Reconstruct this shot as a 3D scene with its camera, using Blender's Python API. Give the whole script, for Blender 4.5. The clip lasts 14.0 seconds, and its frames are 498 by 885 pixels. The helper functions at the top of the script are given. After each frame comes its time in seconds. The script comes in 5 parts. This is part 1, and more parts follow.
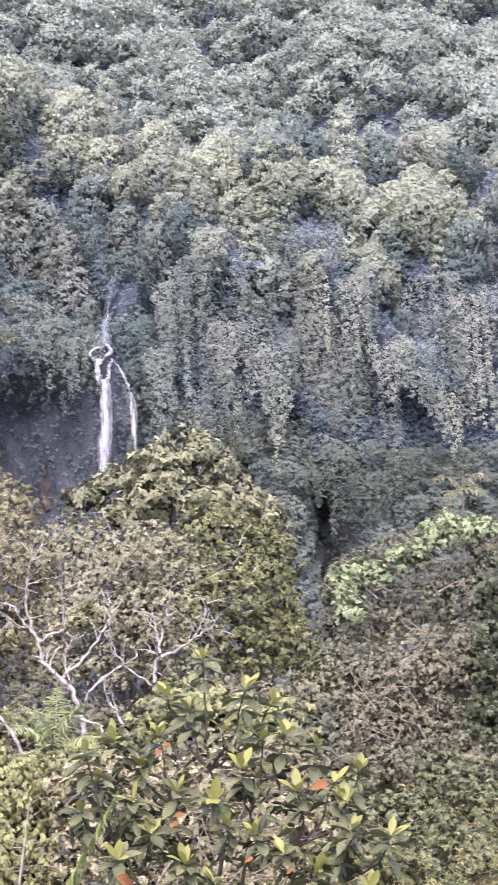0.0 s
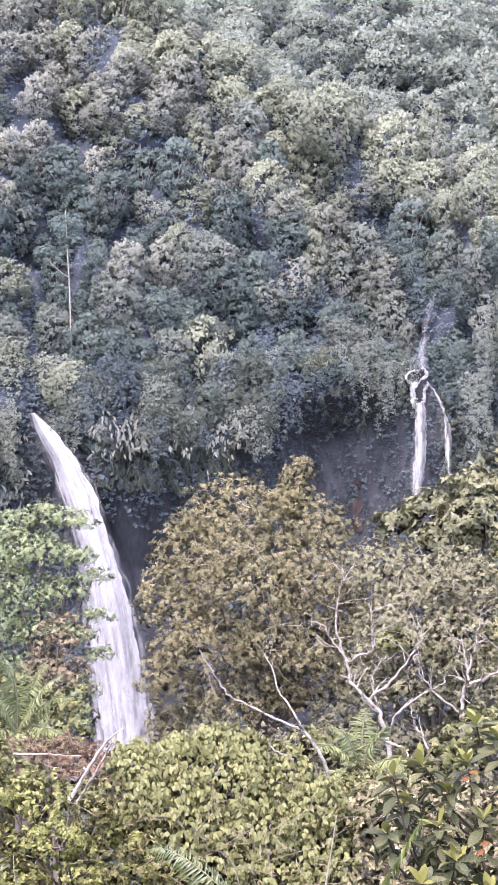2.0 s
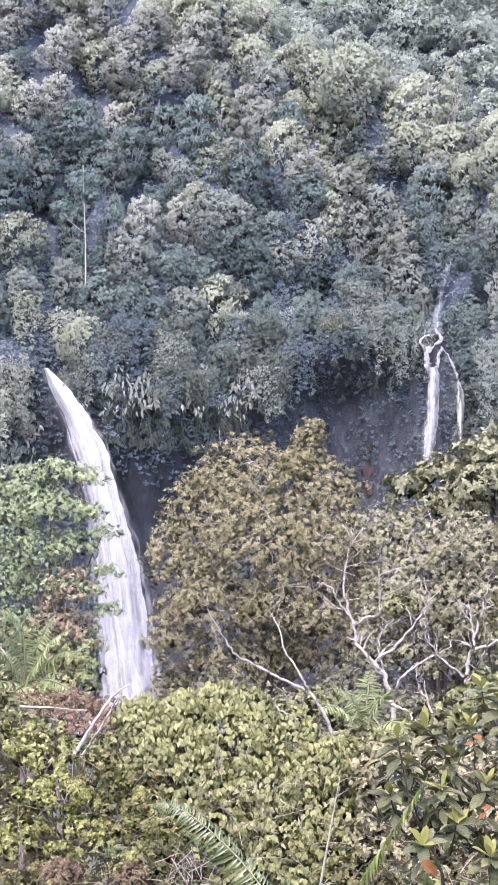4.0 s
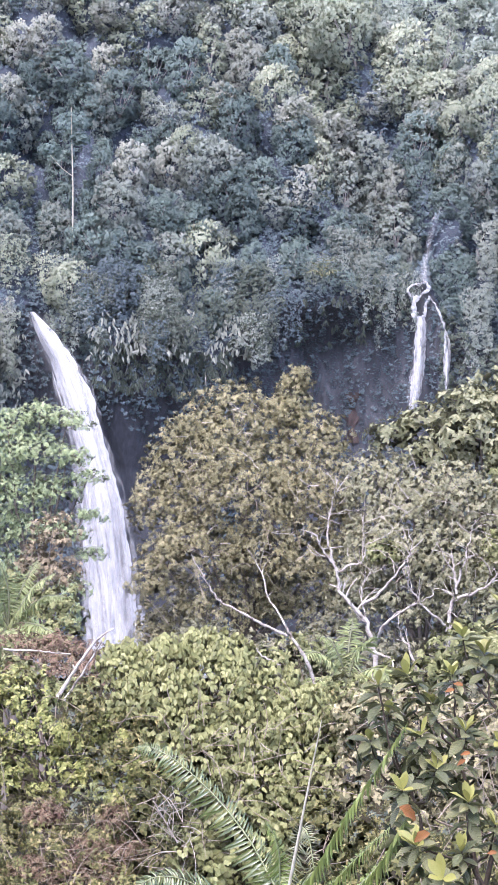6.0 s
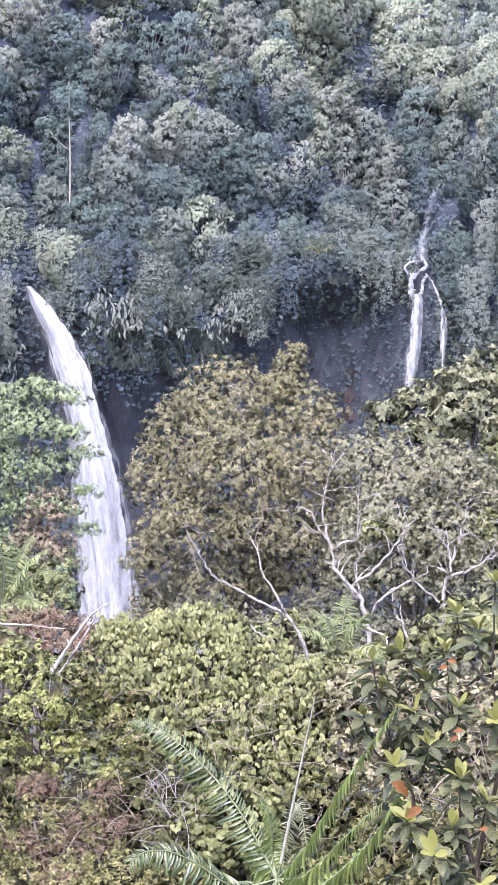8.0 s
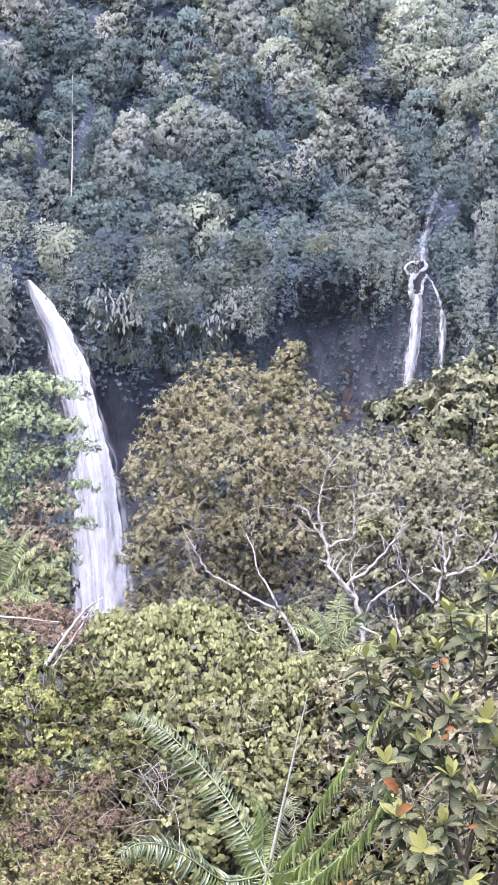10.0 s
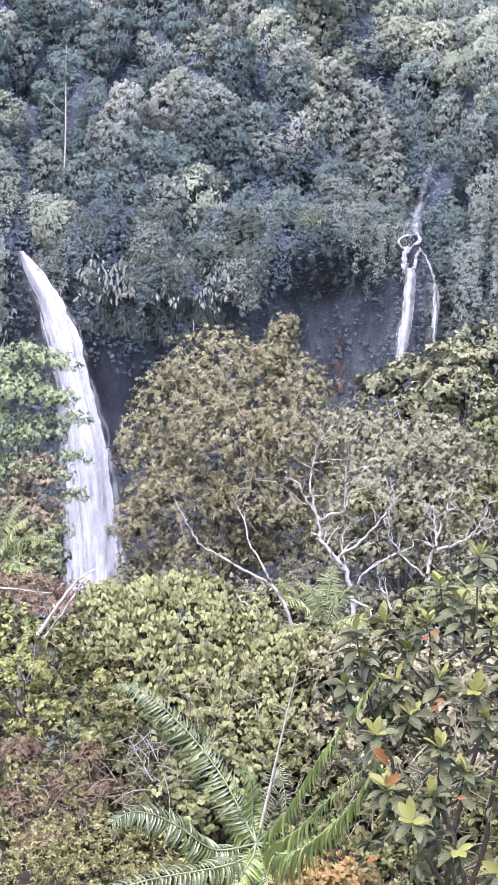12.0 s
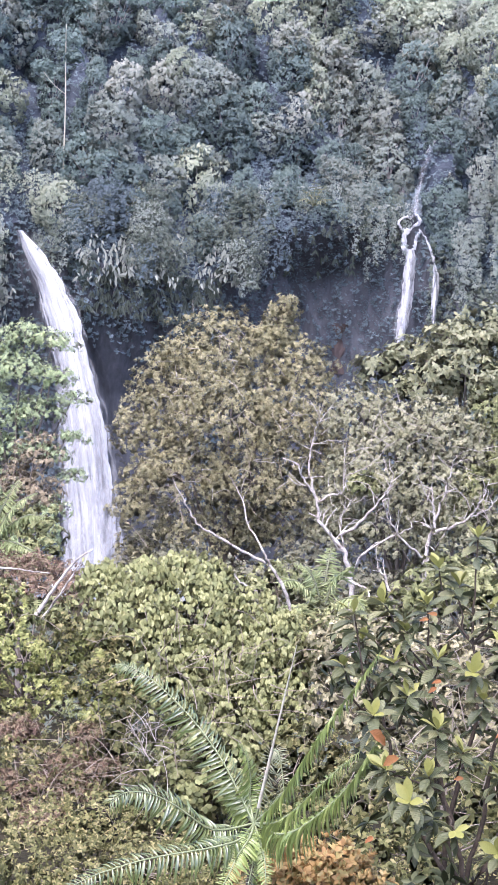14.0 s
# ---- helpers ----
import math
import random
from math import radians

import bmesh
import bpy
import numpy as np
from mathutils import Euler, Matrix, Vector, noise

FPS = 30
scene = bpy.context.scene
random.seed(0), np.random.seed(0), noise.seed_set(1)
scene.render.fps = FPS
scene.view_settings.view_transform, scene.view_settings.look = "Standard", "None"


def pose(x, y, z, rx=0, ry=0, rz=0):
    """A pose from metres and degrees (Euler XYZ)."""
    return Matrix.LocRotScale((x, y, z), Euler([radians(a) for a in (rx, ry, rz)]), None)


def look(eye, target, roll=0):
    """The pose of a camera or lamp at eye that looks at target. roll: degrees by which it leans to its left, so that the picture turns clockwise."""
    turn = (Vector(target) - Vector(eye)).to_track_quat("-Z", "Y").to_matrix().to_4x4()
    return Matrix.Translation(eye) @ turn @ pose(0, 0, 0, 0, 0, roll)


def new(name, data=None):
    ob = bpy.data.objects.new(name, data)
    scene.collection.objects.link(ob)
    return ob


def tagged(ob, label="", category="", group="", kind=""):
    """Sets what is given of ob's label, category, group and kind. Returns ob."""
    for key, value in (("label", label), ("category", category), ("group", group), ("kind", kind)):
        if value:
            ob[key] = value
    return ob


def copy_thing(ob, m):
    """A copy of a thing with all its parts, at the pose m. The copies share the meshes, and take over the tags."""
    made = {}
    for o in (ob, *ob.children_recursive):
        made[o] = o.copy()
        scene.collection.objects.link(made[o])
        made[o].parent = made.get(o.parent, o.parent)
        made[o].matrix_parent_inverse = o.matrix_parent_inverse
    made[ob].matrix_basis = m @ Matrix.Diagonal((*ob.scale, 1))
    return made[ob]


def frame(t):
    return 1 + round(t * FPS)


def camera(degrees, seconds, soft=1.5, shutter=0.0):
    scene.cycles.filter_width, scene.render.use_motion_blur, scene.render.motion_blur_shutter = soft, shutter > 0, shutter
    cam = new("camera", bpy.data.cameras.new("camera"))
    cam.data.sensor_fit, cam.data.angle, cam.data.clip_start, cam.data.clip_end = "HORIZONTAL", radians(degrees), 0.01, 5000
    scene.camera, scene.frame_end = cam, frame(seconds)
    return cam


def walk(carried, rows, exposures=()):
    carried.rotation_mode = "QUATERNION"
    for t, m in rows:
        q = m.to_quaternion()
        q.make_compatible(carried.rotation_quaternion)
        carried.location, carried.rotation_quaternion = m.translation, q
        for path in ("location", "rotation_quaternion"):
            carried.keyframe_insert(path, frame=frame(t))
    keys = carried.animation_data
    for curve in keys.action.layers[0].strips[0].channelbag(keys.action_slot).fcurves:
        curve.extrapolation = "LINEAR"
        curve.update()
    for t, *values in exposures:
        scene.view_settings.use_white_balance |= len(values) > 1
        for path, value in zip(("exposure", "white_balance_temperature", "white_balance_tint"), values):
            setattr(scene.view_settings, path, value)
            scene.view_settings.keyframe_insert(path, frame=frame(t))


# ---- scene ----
# ---------- camera and its walk ----------
cam = camera(18.306, 14.0, soft=1.45, shutter=0.3)
walk(cam, [
    (0.0, pose(0.051, 0.107, -0.005, 91.837, 2.990, -11.907)),
    (0.5, pose(0.039, 0.084, -0.003, 92.265, 2.382, -8.845)),
    (1.0, pose(0.037, 0.098, -0.007, 92.589, 1.922, -6.157)),
    (1.5, pose(0.026, 0.093, -0.008, 92.910, 1.416, -3.271)),
    (2.0, pose(0.014, 0.025, -0.002, 93.074, 0.808, -0.406)),
    (2.5, pose(0.004, -0.017, -0.001, 92.910, 0.385, -0.044)),
    (3.0, pose(-0.000, 0.000, 0.000, 92.500, -0.000, 0.000)),
    (5.5, pose(0.001, -0.022, -0.005, 90.155, -1.226, -0.389)),
    (6.0, pose(-0.001, -0.026, -0.001, 89.644, -1.388, -0.574)),
    (6.5, pose(-0.000, -0.022, -0.004, 89.278, -1.477, -0.701)),
    (7.0, pose(-0.003, -0.013, -0.008, 89.035, -1.632, -0.772)),
    (7.5, pose(-0.003, -0.023, -0.007, 88.865, -1.751, -0.681)),
    (8.0, pose(-0.000, -0.018, -0.005, 88.776, -1.812, -0.725)),
    (10.5, pose(-0.007, -0.121, -0.008, 88.605, -3.020, -0.810)),
    (11.0, pose(-0.004, -0.115, -0.013, 88.334, -3.108, -0.822)),
    (11.5, pose(-0.005, -0.126, -0.009, 88.010, -3.134, -0.895)),
    (12.0, pose(-0.008, -0.142, -0.010, 87.690, -3.191, -1.088)),
    (12.5, pose(-0.010, -0.135, -0.008, 87.427, -3.272, -1.141)),
    (13.0, pose(-0.017, -0.139, -0.006, 87.223, -3.376, -1.177)),
    (13.5, pose(-0.016, -0.130, -0.009, 87.068, -3.428, -1.159)),
    (14.0, pose(-0.014, -0.136, -0.011, 86.987, -3.458, -1.124)),
], exposures=[(0.0, 2.5, 6000, 30), (3.0, 2.5, 5950, 29), (5.5, 2.5, 5650, 25.5), (14.0, 2.5, 5610, 25.5)])

# ---------- sky, sun, exposure ----------
SUN_UP, SUN_AROUND = radians(64), radians(205)
world = bpy.data.worlds.new("sky")
scene.world = world
world.use_nodes = True
wn, wl = world.node_tree.nodes, world.node_tree.links
sky = wn.new("ShaderNodeTexSky")
sky.sky_type = "NISHITA"
sky.sun_disc = False
sky.sun_elevation, sky.sun_rotation = SUN_UP, SUN_AROUND
sky.air_density, sky.dust_density, sky.ozone_density, sky.altitude = 0.8, 6.0, 0.3, 900
wl.new(sky.outputs[0], wn["Background"].inputs["Color"])
wn["Background"].inputs["Strength"].default_value = 0.15
sun_data = bpy.data.lights.new("sun", "SUN")
sun_data.energy, sun_data.angle, sun_data.color = 1.05, radians(60), (1.0, 0.94, 0.82)
sun = new("sun", sun_data)
sun_way = Vector((math.sin(SUN_AROUND) * math.cos(SUN_UP), math.cos(SUN_AROUND) * math.cos(SUN_UP), math.sin(SUN_UP)))
sun.matrix_world = look(sun_way * 50, (0, 0, 0))

rng = np.random.default_rng(7)


# ---------- materials ----------
def nodes_of(name):
    mat = bpy.data.materials.new(name)
    mat.use_nodes = True
    return mat, mat.node_tree.nodes, mat.node_tree.links, mat.node_tree.nodes["Principled BSDF"]


def ramp(nt, stops):
    r = nt.new("ShaderNodeValToRGB")
    els = r.color_ramp.elements
    while len(els) < len(stops):
        els.new(0.5)
    for e, (p, c) in zip(els, stops):
        e.position, e.color = p, (*c, 1)
    return r


def leaf_mat(name, colours, rough=0.5, thin=0.25, patch=0.12, spec=0.4, vary=0.07, warm=1.06, ribs=0.0, jit=1.0):
    """Leaves: a colour for each leaf out of a range, patches of tint across the crown, light shining through."""
    mat, nt, ln, bsdf = nodes_of(name)
    geo = nt.new("ShaderNodeNewGeometry")
    r = ramp(nt, [(i / max(1, len(colours) - 1), (c[0] * warm, c[1], c[2] * (2 - warm))) for i, c in enumerate(colours)])
    tc = nt.new("ShaderNodeTexCoord")
    no = nt.new("ShaderNodeTexNoise")
    no.inputs["Scale"].default_value = patch
    ln.new(tc.outputs["Object"], no.inputs["Vector"])
    mx = nt.new("ShaderNodeMath")
    mx.operation = "MULTIPLY_ADD"
    mx.inputs[1].default_value = 0.9
    ln.new(no.outputs[0], mx.inputs[0])
    sub = nt.new("ShaderNodeMath")
    sub.operation = "MULTIPLY_ADD"
    sub.inputs[1].default_value, sub.inputs[2].default_value = jit, 0.05 - 0.5 * jit
    ln.new(geo.outputs["Random Per Island"], sub.inputs[0])
    ln.new(sub.outputs[0], mx.inputs[2])
    ln.new(mx.outputs[0], r.inputs[0])
    info = nt.new("ShaderNodeObjectInfo")
    hs = nt.new("ShaderNodeHueSaturation")
    mr = nt.new("ShaderNodeMapRange")
    mr.inputs["To Min"].default_value, mr.inputs["To Max"].default_value = 1 - vary, 1 + vary
    ln.new(info.outputs["Random"], mr.inputs["Value"])
    ln.new(mr.outputs[0], hs.inputs["Value"])
    mh = nt.new("ShaderNodeMapRange")
    mh.inputs["To Min"].default_value, mh.inputs["To Max"].default_value = 0.5 + vary * .06, 0.5 - vary * .06
    ln.new(info.outputs["Random"], mh.inputs["Value"])
    ln.new(mh.outputs[0], hs.inputs["Hue"])
    ln.new(r.outputs[0], hs.inputs["Color"])
    # fine mottling on each leaf
    fine = nt.new("ShaderNodeTexNoise")
    fine.inputs["Scale"].default_value = 14
    ln.new(tc.outputs["Object"], fine.inputs["Vector"])
    mf = nt.new("ShaderNodeMapRange")
    mf.inputs["To Min"].default_value, mf.inputs["To Max"].default_value = 0.86, 1.14
    ln.new(fine.outputs[0], mf.inputs["Value"])
    mul = nt.new("ShaderNodeMix")
    mul.data_type, mul.blend_type = "RGBA", "MULTIPLY"
    mul.inputs["Factor"].default_value = 1
    ln.new(hs.outputs[0], mul.inputs["A"])
    ln.new(mf.outputs[0], mul.inputs["B"])
    ln.new(mul.outputs["Result"], bsdf.inputs["Base Color"])
    bsdf.inputs["Roughness"].default_value = rough
    bsdf.inputs["Specular IOR Level"].default_value = spec
    if ribs:
        # side veins slanting away from the midrib
        sx = nt.new("ShaderNodeSeparateXYZ")
        ln.new(tc.outputs["Object"], sx.inputs[0])
        ax = nt.new("ShaderNodeMath")
        ax.operation = "ABSOLUTE"
        ln.new(sx.outputs["X"], ax.inputs[0])
        sl = nt.new("ShaderNodeMath")
        sl.operation = "MULTIPLY_ADD"
        sl.inputs[1].default_value = -0.8
        ln.new(ax.outputs[0], sl.inputs[0])
        ln.new(sx.outputs["Y"], sl.inputs[2])
        fr = nt.new("ShaderNodeMath")
        fr.operation = "MULTIPLY"
        fr.inputs[1].default_value = 62
        ln.new(sl.outputs[0], fr.inputs[0])
        sn = nt.new("ShaderNodeMath")
        sn.operation = "SINE"
        ln.new(fr.outputs[0], sn.inputs[0])
        bp = nt.new("ShaderNodeBump")
        bp.inputs["Strength"].default_value, bp.inputs["Distance"].default_value = ribs, 0.01
        ln.new(sn.outputs[0], bp.inputs["Height"])
        ln.new(bp.outputs[0], bsdf.inputs["Normal"])
    tr = nt.new("ShaderNodeBsdfTranslucent")
    ln.new(mul.outputs["Result"], tr.inputs["Color"])
    ms = nt.new("ShaderNodeMixShader")
    ms.inputs[0].default_value = thin
    ln.new(bsdf.outputs[0], ms.inputs[1])
    ln.new(tr.outputs[0], ms.inputs[2])
    ln.new(ms.outputs[0], nt["Material Output"].inputs["Surface"])
    return mat


def rough_mat(name, stops, scale, rough=0.85, bump=0.4, detail=8, stretch=(1, 1, 1), spec=0.1):
    """Bark, rock, soil: two sizes of noise for colour and relief."""
    mat, nt, ln, bsdf = nodes_of(name)
    tc = nt.new("ShaderNodeTexCoord")
    mp = nt.new("ShaderNodeMapping")
    mp.inputs["Scale"].default_value = stretch
    ln.new(tc.outputs["Object"], mp.inputs["Vector"])
    a = nt.new("ShaderNodeTexNoise")
    a.inputs["Scale"].default_value, a.inputs["Detail"].default_value = scale, detail
    ln.new(mp.outputs[0], a.inputs["Vector"])
    b = nt.new("ShaderNodeTexNoise")
    b.inputs["Scale"].default_value, b.inputs["Detail"].default_value = scale * 9, 4
    ln.new(mp.outputs[0], b.inputs["Vector"])
    ad = nt.new("ShaderNodeMath")
    ad.operation = "MULTIPLY_ADD"
    ad.inputs[1].default_value = 0.35
    ln.new(b.outputs[0], ad.inputs[0])
    sc = nt.new("ShaderNodeMath")
    sc.operation = "MULTIPLY"
    sc.inputs[1].default_value = 0.65
    ln.new(a.outputs[0], sc.inputs[0])
    ln.new(sc.outputs[0], ad.inputs[2])
    r = ramp(nt, stops)
    ln.new(ad.outputs[0], r.inputs[0])
    ln.new(r.outputs[0], bsdf.inputs["Base Color"])
    bsdf.inputs["Roughness"].default_value = rough
    bsdf.inputs["Specular IOR Level"].default_value = spec
    bp = nt.new("ShaderNodeBump")
    bp.inputs["Strength"].default_value = bump
    bp.inputs["Distance"].default_value = 0.3 / scale
    ln.new(ad.outputs[0], bp.inputs["Height"])
    ln.new(bp.outputs[0], bsdf.inputs["Normal"])
    return mat


def water_mat(name, low, high, scale, soft):
    """White falling water: streaks of foam with clear gaps between them."""
    mat, nt, ln, bsdf = nodes_of(name)
    tc = nt.new("ShaderNodeTexCoord")
    mp = nt.new("ShaderNodeMapping")
    mp.inputs["Scale"].default_value = (1, 1, 0.3)
    ln.new(tc.outputs["Object"], mp.inputs["Vector"])
    no = nt.new("ShaderNodeTexNoise")
    no.inputs["Scale"].default_value, no.inputs["Detail"].default_value = scale, 6
    ln.new(mp.outputs[0], no.inputs["Vector"])
    mr = nt.new("ShaderNodeMapRange")
    mr.inputs["From Min"].default_value, mr.inputs["From Max"].default_value = low, high
    mr.inputs["To Min"].default_value, mr.inputs["To Max"].default_value = soft
    ln.new(no.outputs[0], mr.inputs["Value"])
    if soft[0] < 1:
        ln.new(mr.outputs[0], bsdf.inputs["Alpha"])
    big = nt.new("ShaderNodeTexNoise")
    big.inputs["Scale"].default_value, big.inputs["Detail"].default_value = scale * .35, 3
    ln.new(mp.outputs[0], big.inputs["Vector"])
    mean = nt.new("ShaderNodeMath")
    mean.operation = "MULTIPLY_ADD"
    mean.inputs[1].default_value = 0.5
    half = nt.new("ShaderNodeMath")
    half.operation = "MULTIPLY"
    half.inputs[1].default_value = 0.5
    ln.new(no.outputs[0], half.inputs[0])
    ln.new(big.outputs[0], mean.inputs[0])
    ln.new(half.outputs[0], mean.inputs[2])
    r = ramp(nt, [(0.32, (0.33, 0.328, 0.315)), (0.58, (0.435, 0.43, 0.408))])
    ln.new(mean.outputs[0], r.inputs[0])
    bp = nt.new("ShaderNodeBump")
    bp.inputs["Strength"].default_value, bp.inputs["Distance"].default_value = 0.4, 0.4
    ln.new(mean.outputs[0], bp.inputs["Height"])
    ln.new(bp.outputs[0], bsdf.inputs["Normal"])
    ln.new(r.outputs[0], bsdf.inputs["Base Color"])
    bsdf.inputs["Roughness"].default_value = 0.6
    bsdf.inputs["Subsurface Weight"].default_value = 0.0
    return mat


# hillside leaves: distance haze put into the base colours, paler and cooler
M_FOREST = leaf_mat("forest_leaf", [(0.193, 0.229, 0.19), (0.236, 0.27, 0.227), (0.286, 0.313, 0.263), (0.345, 0.37, 0.317)], .85, 0.5, .45, .03, .2, 1.0, jit=0.15)
M_FOREST_HAZY = leaf_mat("hazy_forest_leaf", [(0.124, 0.167, 0.149), (0.152, 0.195, 0.172), (0.18, 0.226, 0.199), (0.219, 0.265, 0.233)], .85, 0.5, .45, .03, .2, 1.0, jit=0.15)
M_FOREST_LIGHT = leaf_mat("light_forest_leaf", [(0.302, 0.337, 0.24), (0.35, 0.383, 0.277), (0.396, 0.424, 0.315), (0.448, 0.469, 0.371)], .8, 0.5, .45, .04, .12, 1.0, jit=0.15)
M_FOREST_BROWN = leaf_mat("brown_forest_leaf", [(0.255, 0.277, 0.226), (0.308, 0.327, 0.266), (0.363, 0.378, 0.314), (0.429, 0.435, 0.378)], .85, 0.5, .45, .03, .15, 1.0, jit=0.15)
M_FAR_HAZY = leaf_mat("hazy_far_leaf", [(0.264, 0.305, 0.242), (0.307, 0.348, 0.276), (0.348, 0.386, 0.311), (0.398, 0.428, 0.349)], .85, 0.5, .35, .03, .12, 1.0, jit=0.15)
M_FLANK = leaf_mat("flank_leaf", [(0.111, 0.129, 0.101), (0.134, 0.153, 0.118), (0.166, 0.184, 0.14)], .8, .4, .3, .05, .1, 1.0, jit=.4)
# undergrowth: blue haze of the shaded gaps put into the leaf colour
M_UNDER_HAZY = leaf_mat("hazy_undergrowth_leaf", [(0.112, 0.14, 0.148), (0.135, 0.169, 0.175), (0.173, 0.205, 0.211)], .85, .42, .3, .03, .1, 1.0, jit=.4)
M_WOOD = rough_mat("grey_bark", [(.3, (.16, .15, .14)), (.7, (.40, .37, .33))], 3, .9, .5, 8, (1, 1, .25))
M_FERN_LIGHT = leaf_mat("light_fern_leaf", [(0.247, 0.281, 0.12), (0.351, 0.388, 0.174), (0.481, 0.494, 0.252)], .5, .35, .12, .2, warm=1.0)
M_FERN = leaf_mat("fern_leaf", [(.13, .15, .09), (.20, .22, .13), (.27, .285, .18)], .6, .3)
M_OLIVE = leaf_mat("olive_leaf", [(0.197, 0.181, 0.092), (0.276, 0.251, 0.131), (0.367, 0.328, 0.184), (0.472, 0.42, 0.245)], .6, .38, .35, 0.12, .07, 1.0, jit=.75)
M_BIGLEAF = leaf_mat("large_leaf", [(0.137, 0.143, 0.071), (0.202, 0.205, 0.104), (0.268, 0.266, 0.145), (0.352, 0.336, 0.197)], .5, .35, .3, .25, .07, 1.0, jit=.8)
M_PALE = leaf_mat("pale_leaf", [(0.21, 0.21, 0.116), (0.295, 0.288, 0.168), (0.392, 0.373, 0.23)], .6, .38, .3, .12, .07, 1.0, jit=.7)
M_GREEN = leaf_mat("fresh_leaf", [(0.238, 0.293, 0.146), (0.316, 0.378, 0.191), (0.404, 0.46, 0.243), (0.506, 0.552, 0.302)], .6, .42, .3, .15, .07, 1.0, jit=.6)
M_LIME = leaf_mat("lime_leaf", [(0.133, 0.143, 0.057), (0.212, 0.222, 0.09), (0.293, 0.3, 0.131), (0.383, 0.383, 0.19)], .55, .35, .5, 0.12, .07, 1.0, jit=.8)
M_BUSH = leaf_mat("bush_leaf", [(0.093, 0.104, 0.04), (0.163, 0.174, 0.071), (0.252, 0.257, 0.113), (0.361, 0.355, 0.179)], .55, .35, .5, 0.12, warm=1.0, jit=.8)
M_TANGLE = leaf_mat("tangle_leaf", [(0.097, 0.093, 0.047), (0.18, 0.168, 0.088), (0.297, 0.269, 0.145), (0.464, 0.412, 0.244)], .55, .32, .5, 0.12, warm=1.0, jit=.85)
M_BANK = leaf_mat("bank_leaf", [(0.046, 0.049, 0.018), (0.099, 0.101, 0.035), (0.18, 0.172, 0.066), (0.352, 0.3, 0.137)], .5, .3, .6, 0.12, .12, 1.0, jit=.85)
M_BANK_GREEN = leaf_mat("green_bank_leaf", [(0.084, 0.101, 0.03), (0.167, 0.184, 0.055), (0.264, 0.276, 0.091), (0.425, 0.41, 0.163)], .5, .32, .6, 0.15, .12, 1.0, jit=.85)
M_SLOPE = leaf_mat("slope_leaf", [(.062, .072, .036), (.118, .134, .066), (.19, .208, .105), (.28, .285, .15)], .55, .35, .5, .12, .1, 1.0, jit=.8)
M_SCRUB = leaf_mat("scrub_leaf", [(0.122, 0.121, 0.073), (0.177, 0.174, 0.108), (0.244, 0.234, 0.151), (0.329, 0.311, 0.205)], .65, .38, .3, 0.08, jit=.7, warm=1.0)
M_DRY = leaf_mat("dry_leaf", [(0.212, 0.168, 0.103), (0.298, 0.242, 0.152), (0.397, 0.336, 0.218)], .75, .3, .5, .1, warm=1.0, jit=.8)
M_RED_BRUSH = leaf_mat("red_brush_leaf", [(0.099, 0.069, 0.047), (0.171, 0.115, 0.076), (0.261, 0.184, 0.123), (0.225, 0.216, 0.119)], .75, .25, .5, .1, warm=1.0)
M_RUST = leaf_mat("rust_leaf", [(0.288, 0.174, 0.059), (0.432, 0.282, 0.108), (0.324, 0.288, 0.108), (0.552, 0.42, 0.189)], .5, .25, .8, .3)
M_SHRUB = leaf_mat("shrub_leaf", [(0.057, 0.069, 0.031), (0.107, 0.121, 0.055), (0.183, 0.195, 0.093)], .42, .25, .9, .4, .35, ribs=.4)
# darker copy of the shrub leaf: shade inside the shrub put into colour
M_SHRUB_SHADE = leaf_mat("shaded_shrub_leaf", [(0.015, 0.02, 0.008), (0.056, 0.068, 0.028), (0.14, 0.155, 0.075)], .45, .22, .9, 0.2)
M_YOUNG = leaf_mat("young_leaf", [(0.154, 0.17, 0.045), (0.228, 0.242, 0.067), (0.328, 0.317, 0.111)], .42, .3, .9, .35, ribs=.12)
M_ORANGE = leaf_mat("withered_leaf", [(.15, .06, .016), (.27, .12, .03)], .6, .3, .9, ribs=.35)
M_PALM = leaf_mat("palm_leaf", [(0.039, 0.063, 0.02), (0.093, 0.124, 0.04), (0.202, 0.227, 0.092)], .26, .15, .8, .8, .25)
M_PALM_MID = leaf_mat("green_palm_leaf", [(0.1, 0.148, 0.044), (0.198, 0.26, 0.084), (0.342, 0.409, 0.158)], .32, .22, .8, .6, .2)
M_PALM_PALE = leaf_mat("pale_palm_leaf", [(.22, .25, .15), (.32, .35, .22), (.42, .44, .31)], .4, .25, .8, .5, .15)
M_PALM_YOUNG = leaf_mat("young_palm_leaf", [(0.0972, 0.145, 0.039), (0.194, 0.259, 0.0702), (0.324, 0.373, 0.133)], .3, .25, .8, .6, .15)
M_DARK = leaf_mat("creeper_leaf", [(.03, .042, .02), (.065, .085, .038), (.13, .15, .075)], .5, .2, .5, .25)
M_BARK = rough_mat("bark", [(.3, (.075, .064, .052)), (.7, (.22, .19, .155))], 3, .9, .5, 8, (1, 1, .25))
M_PALE_BARK = rough_mat("pale_bark", [(.36, (.11, .09, .07)), (.5, (.38, .34, .28)), (.68, (.60, .55, .475))], 5, .85, .6)
M_CREAM = rough_mat("bleached_stalk", [(.3, (.30, .28, .20)), (.7, (.52, .49, .38))], 12, .6, .2)
M_STEM = rough_mat("stem_bark", [(.3, (.035, .027, .02)), (.7, (.10, .078, .055))], 20, .8, .3)
